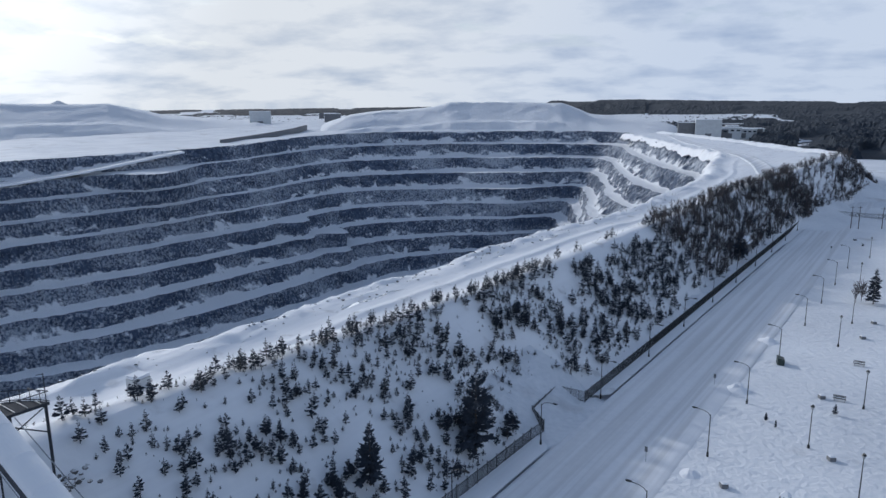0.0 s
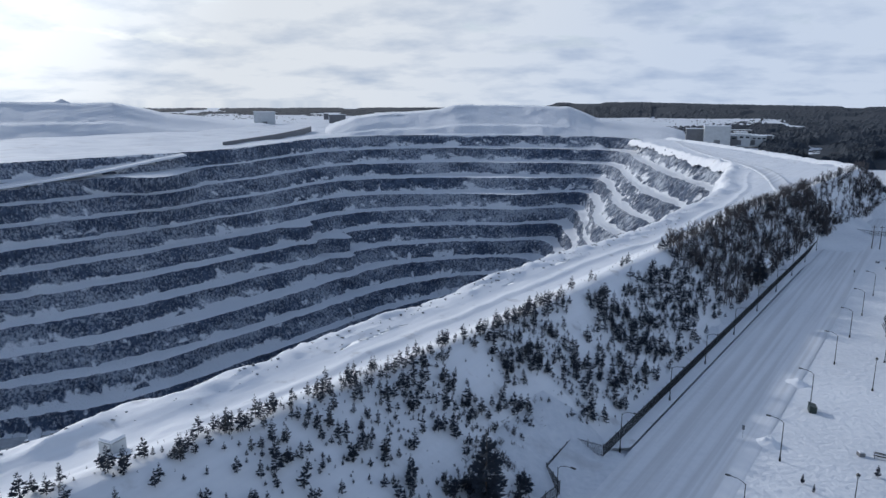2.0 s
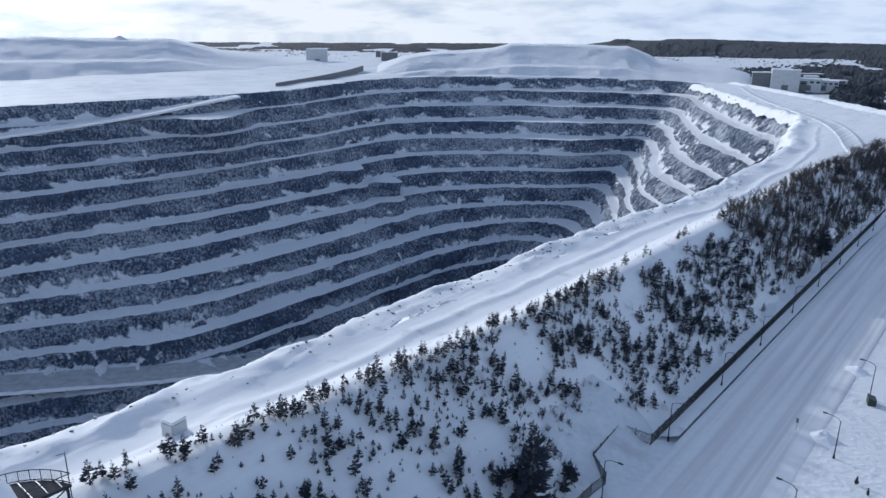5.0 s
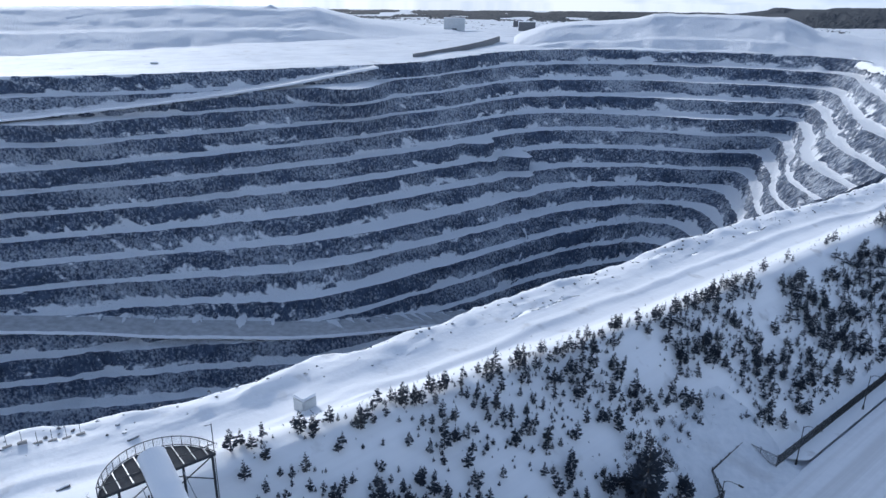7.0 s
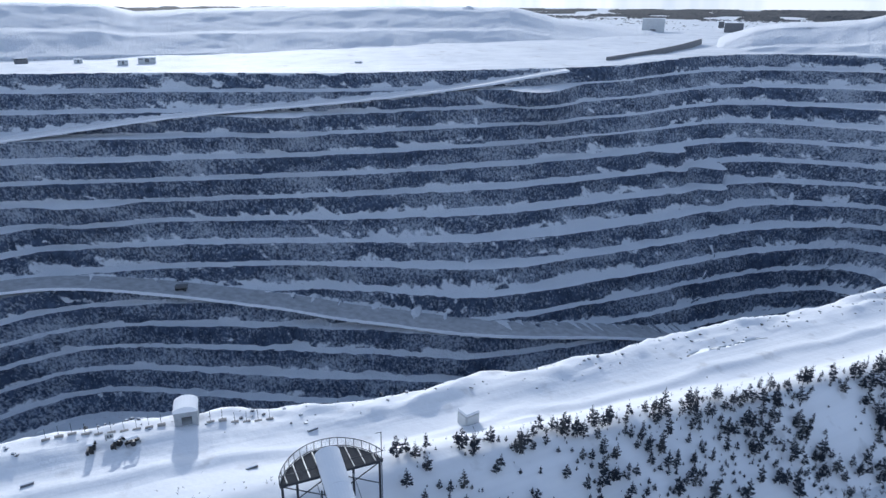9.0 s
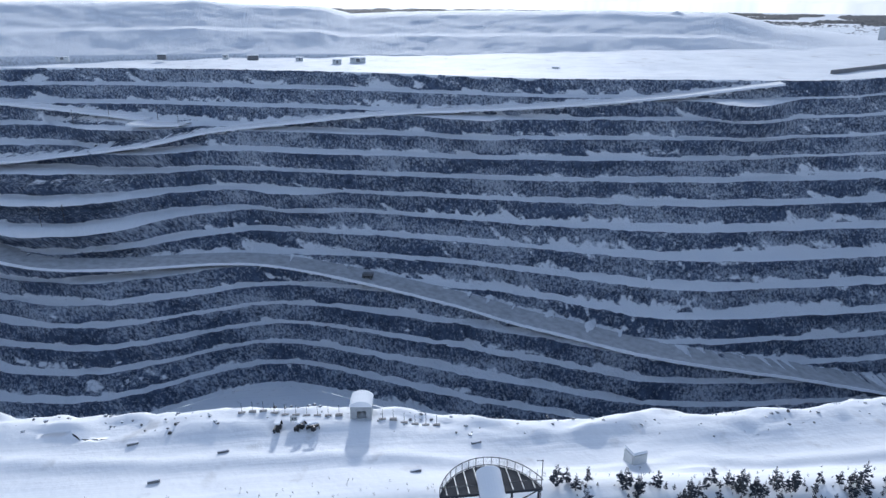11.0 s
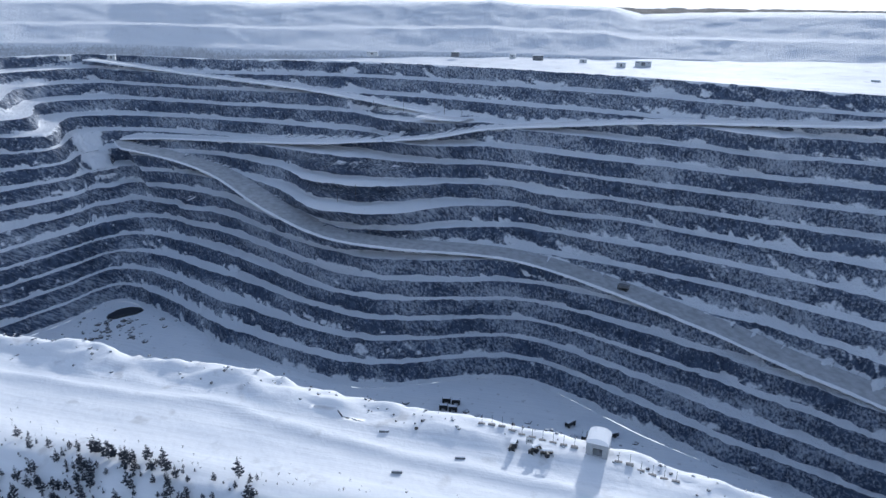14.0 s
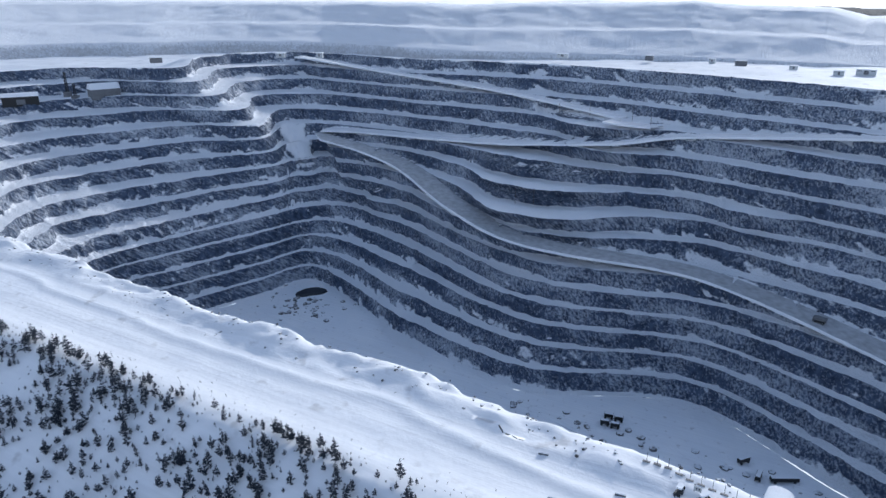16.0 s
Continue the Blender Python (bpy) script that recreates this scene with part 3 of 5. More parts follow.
DUMP_SNOW = rock_snow_material("dump_snow", ((0.42, 0.43, 0.45), (0.58, 0.59, 0.62)), (0.52, 0.80), 0.6)
dump("spoil_mound", [(13.0, 4), (14.5, 13), (17, 14), (20.3, 26), (21.5, 29), (23.3, 41), (25.0, 51), (27, 50), (32, 53), (42, 49), (47, 47), (51.5, 42), (52.8, 40), (55, 54), (61, 57),
                    (64, 63), (70, 58), (76, 57), (81, 51), (84, 55), (97, 53), (106, 52), (116, 53), (122, 50)],
     [(13, 1230), (20, 1200), (30, 1120), (45, 1080), (60, 1100), (80, 1120), (86, 1190), (92, 1290), (100, 1340), (122, 1340)], 420,
     "long snow-covered waste heap with flat top and gullied sides", 61)
dump("spoil_mound", [(-19, 4), (-17.7, 13), (-14, 22), (-11.7, 29), (-9.6, 47), (-4, 50), (-0.6, 49), (0.6, 42), (2.2, 38), (5, 35), (7.3, 30), (9.2, 16), (10.3, 3)],
     [(-19, 900), (-10, 950), (0, 960), (10, 900)], 300, "flat-topped snow-covered waste heap above the pit rim", 71, 1.5, 10)
# the conical stockpile on the heap
cone = bmesh.new()
bmesh.ops.create_cone(cone, cap_ends=False, segments=24, radius1=30, radius2=1.5, depth=20)
for v in cone.verts:
    v.co += Vector((random.uniform(-1, 1), random.uniform(-1, 1), random.uniform(-0.5, 0.5)))
me = bpy.data.meshes.new("stockpile"); cone.to_mesh(me); cone.free(); me.materials.append(DUMP_SNOW)
ob = tagged(new("stockpile", me), "conical snow-dusted ore stockpile on the waste heap", "stockpile")
ob.location = polar(28.2, 1290, 51)
ob.scale = (0.8, 0.8, 0.55)


def woods(name, bearings, near, far, rise, label, seed):
    """Far woods: a bumpy dark canopy."""
    ya = np.arange(bearings[0], bearings[1], 0.12)
    a = np.radians(ya)
    rows = []
    steps = np.geomspace(near, far, 70)
    for i, d in enumerate(steps):
        h = 8 + 3.5 * (vnoise(ya * 9 * d / 1500, i * 1.7, seed) - 0.4) + 3.5 * (hash2(np.arange(len(ya)), i, seed) - 0.5)
        gap = smooth(0.60, 0.75, vnoise(ya / 1.3, np.log(d) * 9, seed + 3))
        base = np.interp(d, (near, 2200, 3000, 4400), (0, 0, 0.55, 1.0)) * np.interp(ya, [b for b, _ in rise], [r for _, r in rise])
        z = base + np.where(i == 0, -3, h * (1 - 0.95 * gap))
        rows.append(np.stack((-np.sin(a) * d, np.cos(a) * d, z), -1))
    ob = link_mesh(name, np.concatenate(rows), grid_faces(len(rows), len(ya), False, True), WOODS)
    return tagged(ob, label, "woods", kind="stuff")


woods("far_woods", (-16, 60), 1560, 4600, [(-16, 52), (-9, 48), (-6, 16), (20, 8), (60, 8)], "dark conifer woods stretching to the horizon", 81)
woods("far_woods", (-75, -15.5), 1050, 4600, [(-75, 30), (-40, 30), (-31, 30), (-22, 40), (-15, 52)], "dark conifer woods rising to low hills", 91)


woods("near_woods", (-75, -23.5), 690, 1150, [(-75, 0), (-15, 0)], "dark mixed woods beyond the embankment", 97)


def building(name, at, yaw, size, wall, label, windows=0, roof_slope=0.0, extra=()):
    """A block with a roof slab, a door and a row of windows."""
    w, d, h = size
    b = empty_thing(name, label, "building", Matrix.Translation(at) @ Matrix.Rotation(math.radians(yaw), 4, "Z"))
    part("wall", box(-w / 2, w / 2, -d / 2, d / 2, -3, h), wall, b)
    rf = box(-w / 2 - 0.4, w / 2 + 0.4, -d / 2 - 0.4, d / 2 + 0.4, h, h + 0.8)
    if roof_slope:
        for v in rf.verts:
            if v.co.z > h + 0.4 and abs(v.co.y) > 0.1:
                v.co.y *= 0.35
                v.co.z += roof_slope
    part("roof", rf, SNOW, b, "snow-covered roof")
    part("door", box(-w * 0.12, w * 0.12, -d / 2 - 0.12, -d / 2, -1, min(h * 0.6, 5)), DARKWALL, b)
    for i in range(windows):
        x = -w / 2 + (i + 0.5) * w / windows
        part("window", box(x - w / windows * 0.3, x + w / windows * 0.3, -d / 2 - 0.15, -d / 2, h * 0.62, h * 0.8), GLASS, b)
    for (x0, x1, y0, y1, z0, z1, nm) in extra:
        part(nm, box(x0, x1, y0, y1, z0, z1), wall, b)
    return b


building("crusher_building", polar(14.3, 1500, 10), 14, (42, 30, 24), SIDING, "large pale grey industrial shed on the far rim", 0)
building("crusher_building", polar(8.7, 1520, 8), 9, (34, 26, 20), DARKWALL, "grey industrial shed beside the waste heap", 0, extra=((-28, -18, -4, 4, 10, 22, "conveyor"),))
for i in range(16):
    yaw = -19.3 - (i % 6) * 0.85 - random.uniform(0, 0.5)
    dist = 980 + (i // 6) * 70 + random.uniform(-20, 20)
    hh = random.choice((8, 10, 12, 18)) if i != 1 else 22
    building("plant_building", polar(yaw, dist, 4), -20 + random.uniform(-8, 8), (random.uniform(14, 34), random.uniform(12, 22), hh), random.choice((SIDING, SIDING, DARKWALL)),
             ("pale industrial plant building with snowy roof" if hh > 11 else "low plant building with snow-covered roof"), random.choice((0, 4, 6)))
building("house", W(330, -62, 0), math.degrees(YAW), (16, 10, 5), YELLOW, "yellow building with snow-covered pitched roof beside the woods", 4, 2.4)
for yaw, dist, w, h in ((52.0, 880, 26, 5), (53.6, 860, 14, 4), (56.5, 900, 12, 3), (60, 930, 18, 4), (62, 950, 10, 3), (66.5, 960, 14, 4), (73, 960, 20, 3), (36.5, 800, 10, 4), (31.5, 830, 14, 4), (26.5, 900, 24, 3), (24.6, 930, 8, 8), (92, 930, 12, 4), (95, 940, 16, 3), (104, 900, 18, 4)):
    p = polar(yaw, dist, 0)
    building("site_cabin", p, yaw + random.uniform(-15, 15), (w * 0.7, 6, h * 0.7), random.choice((DARKWALL, SIDING, SIDING)), "low mine site cabin on the snowy plain", 3)
# dome shelter
dome = bmesh.new()
bmesh.ops.create_cone(dome, cap_ends=True, segments=24, radius1=9, radius2=9, depth=22, matrix=Matrix.Rotation(math.pi / 2, 4, "Y"))
me = bpy.data.meshes.new("dome_shelter"); dome.to_mesh(me); dome.free(); me.materials.append(SIDING)
tagged(new("dome_shelter", me), "white arched fabric shelter on the plain", "shelter").matrix_world = Matrix.Translation(polar(27.2, 900, -1)) @ Matrix.Rotation(math.radians(30), 4, "Z")

# retaining wall of the crusher ramp
RAMP_A, RAMP_B = (345, 560, 11), (640, 745, 15)
wall_a, wall_b = W(*RAMP_A), W(*RAMP_B)
run = [wall_a.lerp(wall_b, i / 24) for i in range(25)]
vs, fs = [], []
for i, p in enumerate(run):
    side = (wall_b - wall_a).cross(Vector((0, 0, 1))).normalized()
    bow = side * (math.sin(i / 24 * math.pi) * 10)
    for o, z in ((0, -8), (0, 3.0), (1.5, 3.0), (1.5, -8)):
        vs.append(p + bow + side * o + Vector((0, 0, z)))
for i in range(24):
    for j in range(4):
        fs.append((i * 4 + j, i * 4 + (j + 1) % 4, i * 4 + 4 + (j + 1) % 4, i * 4 + 4 + j))
tagged(link_mesh("retaining_wall", vs, fs + [(0, 3, 2, 1), (96, 97, 98, 99)], DARKWALL), "dark grey retaining wall beside the rim road", "wall")

# ---------------------------------------------------------------- trees


def conifer_mesh(h, seed, whorls=11, spread=0.30, droop=0.25, foot_share=0.55):
    """Crown of a young conifer: whorls of branches, each a spray of needle flaps."""
    rnd = random.Random(seed)
    V, F = [], []

    def flap(a, d, length, wide, lift):
        side = Vector((-d.y, d.x, 0)).normalized() * wide
        tip = a + d * length + Vector((0, 0, lift))
        i = len(V)
        V.extend((a + Vector((0, 0, wide * 0.6)), a + d * length * 0.55 + side + Vector((0, 0, lift * 0.3)), tip, a + d * length * 0.55 - side + Vector((0, 0, lift * 0.3)), a + d * length * 0.5 + Vector((0, 0, wide * 0.9 + lift * 0.5))))
        F.extend(((i, i + 1, i + 4), (i + 1, i + 2, i + 4), (i + 2, i + 3, i + 4), (i + 3, i, i + 4)))

    for k in range(whorls):
        t = (k + rnd.uniform(0.1, 0.9)) / whorls
        z = h * (0.12 + 0.84 * t)
        # bare foot, widest a third of the way up, ragged
        reach = h * spread * min(1.0, foot_share + 1.6 * t) * (1 - t) ** 0.8 * rnd.uniform(0.55, 1.25) + h * 0.03
        n = rnd.choice((4, 5, 6, 7))
        a0 = rnd.uniform(0, 6.28)
        for j in range(n):
            if rnd.random() < 0.22:
                continue
            a = a0 + j * 6.283 / n + rnd.uniform(-0.45, 0.45)
            d = Vector((math.cos(a), math.sin(a), 0))
            r = reach * rnd.uniform(0.55, 1.25)
            lift = r * (rnd.uniform(-droop, droop * 0.9) + 0.45 * t)
            foot = Vector((0, 0, z + rnd.uniform(-0.02, 0.02) * h))
            flap(foot, d, r, r * 0.16, lift)
            for q in (-1, 1):
                b = a + q * rnd.uniform(0.5, 0.95)
                flap(foot + d * r * rnd.uniform(0.3, 0.6) + Vector((0, 0, lift * 0.4)), Vector((math.cos(b), math.sin(b), 0)), r * rnd.uniform(0.35, 0.6), r * 0.12, lift * 0.5 + r * 0.08)
    flap(Vector((0, 0, h * 0.9)), Vector((0.05, 0.02, 0)).normalized(), h * 0.02, h * 0.02, h * 0.12)
    return V, F


def stem_mesh(h, r, seed, sides=5):
    V, F = [], []
    for k, t in enumerate((0, 0.4, 1.0)):
        for j in range(sides):
            a = j * 6.283 / sides
            V.append(Vector((math.cos(a) * r * (1 - 0.92 * t), math.sin(a) * r * (1 - 0.92 * t), h * t - (0.3 if k == 0 else 0))))
    for k in range(2):
        for j in range(sides):
            F.append((k * sides + j, k * sides + (j + 1) % sides, (k + 1) * sides + (j + 1) % sides, (k + 1) * sides + j))
    return V, F


def bare_mesh(h, seed, limbs=9, twigs=6):
    """Bare deciduous tree: forked limbs and thin twigs."""
    rnd = random.Random(seed)
    V, F = [], []

    def rod(a, b, r0, r1):
        d = (b - a).normalized()
        u = d.orthogonal().normalized()
        w = d.cross(u)
        i = len(V)
        for p, r in ((a, r0), (b, r1)):
            for q in range(3):
                V.append(p + (u * math.cos(q * 2.094) + w * math.sin(q * 2.094)) * r)
        for q in range(3):
            F.append((i + q, i + (q + 1) % 3, i + 3 + (q + 1) % 3, i + 3 + q))

    for k in range(limbs):
        a = Vector((0, 0, h * rnd.uniform(0.12, 0.6)))
        ang = rnd.uniform(0, 6.28)
        out = Vector((math.cos(ang), math.sin(ang), 0))
        b = a + out * h * rnd.uniform(0.10, 0.26) + Vector((0, 0, h * rnd.uniform(0.18, 0.38)))
        rod(a, b, h * 0.010, h * 0.005)
        for m in range(twigs):
            c = a.lerp(b, rnd.uniform(0.35, 1.0))
            e = c + Vector((rnd.uniform(-1, 1), rnd.uniform(-1, 1), rnd.uniform(0.5, 1.8))) * h * 0.085
            rod(c, e, h * 0.005, h * 0.0025)
    return V, F


def raw_mesh(name, VF, mat):
    me = bpy.data.meshes.new(name)
    me.from_pydata([tuple(v) for v in VF[0]], [], VF[1])
    me.materials.append(mat)
    me.update()
    return me


def tree_proto(name, label, crown, stem, crown_mat, category="tree"):
    t = empty_thing(name, label, category)
    for nm, vf, mt in (("trunk", stem, BARK), ("crown", crown, crown_mat)):
        o = new(nm, raw_mesh(nm, vf, mt))
        o.parent = t
    return t


GROW = [conifer_mesh(1.0, 100 + i, whorls=11 + i % 3, spread=(0.30, 0.36, 0.26, 0.33, 0.4, 0.28)[i]) for i in range(6)]
STEM = stem_mesh(0.95, 0.022, 1)
BARE = [bare_mesh(1.0, 200 + i) for i in range(4)]
bank_rnd = random.Random(7)


def bank_point(s, n):
    return W(s, n, float(embankment(np.array(s), np.array(n))))


# places on the slope: clumps with open snow between
near_spots, more_spots, brush_spots = [], [], []
TRIES = 22000
for _ in range(TRIES):
    s = bank_rnd.uniform(-250, 360)
    lo, hi = float(toe_n(s)) + 1.5, float(crest_n(s)) + 0.5
    n = bank_rnd.uniform(lo, hi)
    f = (n - lo) / (hi - lo)
    dens = float(fnoise(s / 9.0, n / 5.0, 3, 3)) * 0.50 + 0.22 + 0.25 * float(fnoise(s / 30.0, n / 14.0, 8, 2))
    if -100 < s < -68 and n < 40:
        dens = -1 if s < -72 else 0.1
    if -135 < s <= -100:
        dens -= 0.5
    if s > 85:
        dens = (0.26 if s < 240 else 0.13) + 0.2 * float(fnoise(s / 12.0, n / 8.0, 5, 2))
    if -70 < s < -15:
        dens += 0.10
    if 45 < s <= 85 and f > 0.75:
        dens -= 0.4
    if s < -135:
        dens = dens * 0.8 + 0.2 * (f - 0.3)
    if f > 0.96:
        dens += 0.25
    if bank_rnd.random() > dens * (1.0 if s > 85 else 1.9):
        continue
    h = bank_rnd.choice((0.4, 0.5, 0.7, 0.9, 1.2, 1.6, 2.1, 2.6, 3.2)) * bank_rnd.uniform(0.7, 1.05)
    if s > 85:
        h = bank_rnd.uniform(1.5, 4.2)
    spot = (s, n, h)
    if s > 85 and bank_rnd.random() < 0.58:
        brush_spots.append((s, n, bank_rnd.uniform(3.0, 6.0)))
    elif -70 < s < 30 and len(near_spots) < 290 and h > 0.8:
        near_spots.append(spot)
    else:
        more_spots.append(spot)

protos = [tree_proto("young_pine", "small dark green young pine standing in snow on the slope", GROW[i], STEM, NEEDLES if i % 2 else FROSTED) for i in range(6)]
for o in protos:
    o["group"] = "young pines on the embankment"


def tree_pose(s, n, h):
    return Matrix.Translation(bank_point(s, n)) @ Matrix.Rotation(bank_rnd.uniform(0, 6.28), 4, "Z") @ Matrix.Diagonal((h, h, h, 1))


for i, (s, n, h) in enumerate(near_spots):
    if i < 6:
        protos[i].matrix_world = tree_pose(s, n, h)
        continue
    copy_thing(protos[i % 6], Matrix.Translation(bank_point(s, n)) @ Matrix.Rotation(bank_rnd.uniform(0, 6.28), 4, "Z") @ Matrix.Diagonal((h, h, h, 1)) @ Matrix.Diagonal((*[1 / v for v in protos[i % 6].scale], 1)))


def scatter(name, spots, shapes, mat, label, category):
    """Many plants in one mesh."""
    arrs = [(np.array([tuple(v) for v in V]), F) for V, F in shapes]
    vs, fs, base = [], [], 0
    for s, n, h in spots:
        A, F = arrs[bank_rnd.randrange(len(arrs))]
        a = bank_rnd.uniform(0, 6.28)
        c, d = math.cos(a), math.sin(a)
        p = bank_point(s, n)
        q = A * h
        vs.append(np.stack((q[:, 0] * c - q[:, 1] * d + p.x, q[:, 0] * d + q[:, 1] * c + p.y, q[:, 2] + p.z), -1))
        fs.extend(tuple(i + base for i in f) for f in F)
        base += len(A)
    return tagged(link_mesh(name, np.concatenate(vs), fs, mat), label, category, kind="stuff")


both = [(V + STEM[0], F + [tuple(i + len(V) for i in f) for f in STEM[1]]) for V, F in GROW]
bar = [(V + STEM[0], F + [tuple(i + len(V) for i in f) for f in STEM[1]]) for V, F in BARE]
scatter("pine_thicket", more_spots, both, NEEDLES, "many young dark pines scattered over the snowy slope", "trees")
scatter("bare_thicket", brush_spots, bar, TWIGS, "dense bare deciduous thicket on the slope", "trees")
# brown brush behind the fence and dry weeds along the crest
weeds = [(-14 + bank_rnd.gauss(0, 7), 11 + bank_rnd.gauss(0, 2.2), bank_rnd.uniform(1.0, 2.2)) for _ in range(110)]
scatter("brush", weeds, BARE, TWIGS, "leafless brown brush at the foot of the slope", "shrubs")
crest_weeds = []
for _ in range(420):
    s = bank_rnd.uniform(-230, 160)
    crest_weeds.append((s, float(crest_n(s)) + abs(bank_rnd.gauss(0, 2.4)) + 0.3, bank_rnd.uniform(0.35, 0.9)))
scatter("dry_weeds", crest_weeds, BARE, TWIGS, "dry weeds poking through snow along the crest", "weeds")


def big_spruce(s, n, h, label, z=None):
    t = empty_thing("spruce_tree", label, "tree", Matrix.Translation(W(s, n, 0.0) if z is not None else bank_point(s, n)))
    for nm, vf, mt in (("trunk", stem_mesh(h, h * 0.016, 3, 8), BARK), ("crown", conifer_mesh(h, int(s * 7) % 97 + 5, whorls=40, spread=0.20, droop=0.4, foot_share=1.0), NEEDLES)):
        o = new(nm, raw_mesh(nm, vf, mt))
        o.parent = t
    return t


big_spruce(-30, 6.0, 13.0, "tall dark spruce at the foot of the slope")
big_spruce(-47.5, 10.0, 8.5, "broad dark spruce on the lower slope")
big_spruce(-28.0, 8.0, 5.5, "small dark spruce beside a tall spruce")
big_spruce(91, -32.5, 9.0, "dark spruce standing alone in the snowy lot", 0)
big_spruce(117, 5.0, 11.0, "dark spruce among bare trees by the fence")
big_spruce(15.4, -33.1, 2.0, "small bushy conifer in the snow", 0)
big_spruce(7.0, -24.5, 1.5, "little snow-dusted conifer in the lot", 0)
big_spruce(5.3, -26.2, 1.3, "little frosted conifer in the lot", 0)
for s, n, h in ((92.5, -29.8, 6.5), (90, -28.8, 5.5)):
    b = empty_thing("birch_tree", "leafless pale birch beside a dark spruce", "tree", Matrix.Translation(W(s, n, 0)))
    for nm, vf, mt in (("trunk", stem_mesh(h, h * 0.014, 3, 6), BARK), ("crown", bare_mesh(h, int(h * 31), 22, 9), TWIGS)):
        o = new(nm, raw_mesh(nm, vf, mt))
        o.parent = b

# ---------------------------------------------------------------- road and lot
ss2 = np.arange(-200, 330, 2.0)
rows = []
for n in (-17.5, -16.2, -15.0, -12, -9, -6, -3.5, -2.6, -1.6, -0.8):
    z = {-17.5: 0.0, -16.2: 0.24, -15.0: 0.1, -2.6: 0.12, -1.6: 0.2, -0.8: -0.1}.get(n, 0.06) + 0.05 * fnoise(ss2 / 5, n, 33, 3) + (0.14 * fnoise(ss2 / 3, n, 35, 3) if n in (-16.2, -1.6) else 0)
    rows.append(WA(ss2, n, z))
road = link_mesh("road", np.concatenate(rows), grid_faces(len(rows), len(ss2), False), ROAD_SNOW, smooth_shade=True)
tagged(road, "straight snow-packed road with wheel tracks", "road", kind="structure")


def mound(s, n, r, h, seed, label):
    rr = []
    for t in np.linspace(0, 1, 9):
        a = np.linspace(0, 2 * np.pi, 28, endpoint=False)
        d = r * t * (1 + 0.25 * fnoise(np.cos(a) * 1.5, np.sin(a) * 1.5, seed, 3))
        z = h * (1 - t) ** 1.3 * (1 + 0.5 * fnoise(np.cos(a) * t * 4, np.sin(a) * t * 4 + seed, seed, 3)) - 0.12
        rr.append(np.stack((d * np.cos(a), d * np.sin(a), z), -1))
    o = link_mesh("snow_mound", np.concatenate(rr), grid_faces(9, 28, True, False), SNOW, smooth_shade=True)
    o.location = W(s, n, 0)
    tagged(o, label, "snow mound")


mound(17.2, -17.9, 2.6, 1.5, 3, "ploughed snow mound beside the road")
mound(46.9, -17.2, 2.8, 1.2, 5, "low ploughed snow mound beside the road")
mound(-16.0, -19.5, 1.8, 0.8, 8, "small heap of snow in the lot")


def fence_line(points, label):
    """Dark picket fence: posts and panels along a line."""
    f = empty_thing("fence", label, "fence")
    panel = bmesh.new()
    for z in (0.25, 1.75):
        bm_box(panel, 0, 2.4, -0.02, 0.02, z, z + 0.05)
    for i in range(19):
        x = 0.06 + i * 0.125
        bm_box(panel, x, x + 0.03, -0.015, 0.015, 0.08, 1.95)
    pm = bpy.data.meshes.new("panel"); panel.to_mesh(pm); panel.free(); pm.materials.append(BLACK)
    po = bm_box(bmesh.new(), -0.04, 0.04, -0.04, 0.04, -0.3, 2.15)
    bm_box(po, -0.055, 0.055, -0.055, 0.055, 2.15, 2.19)
    qm = bpy.data.meshes.new("post"); po.to_mesh(qm); po.free(); qm.materials.append(BLACK)
    for (s0, n0), (s1, n1) in zip(points, points[1:]):
        a, b = W(s0, n0), W(s1, n1)
        d = b - a
        k = max(1, round(d.length / 2.45))
        yaw = math.atan2(d.y, d.x)
        for i in range(k):
            for nm, me in (("post", qm), ("panel", pm)):
                o = new(nm, me)
                o.parent = f
                sc = d.length / k / 2.45 if nm == "panel" else 1.0
                o.matrix_basis = Matrix.Translation(a + d * (i / k)) @ Matrix.Rotation(yaw, 4, "Z") @ Matrix.Diagonal((sc, 1, 1, 1))
    o = new("post", qm); o.parent = f; o.matrix_basis = Matrix.Translation(W(*points[-1]))


fence_line([(-95, 3.2), (-20.0, 2.7), (-16.4, 2.4), (-13.1, 6.2), (-3.0, 6.9), (-2.8, 1.8), (215, 1.8)], "long dark metal picket fence at the foot of the embankment")
fence_line([(240, -3), (236, -48)], "dark metal fence across the far end of the road")

# gate post blocks and a dark hut by the fence
building("pump_house", W(131, 7.0, 2.0), math.degrees(YAW), (6, 3.5, 2.6), DARKWALL, "small dark hut with snowy roof behind the fence", 0, 0.8)


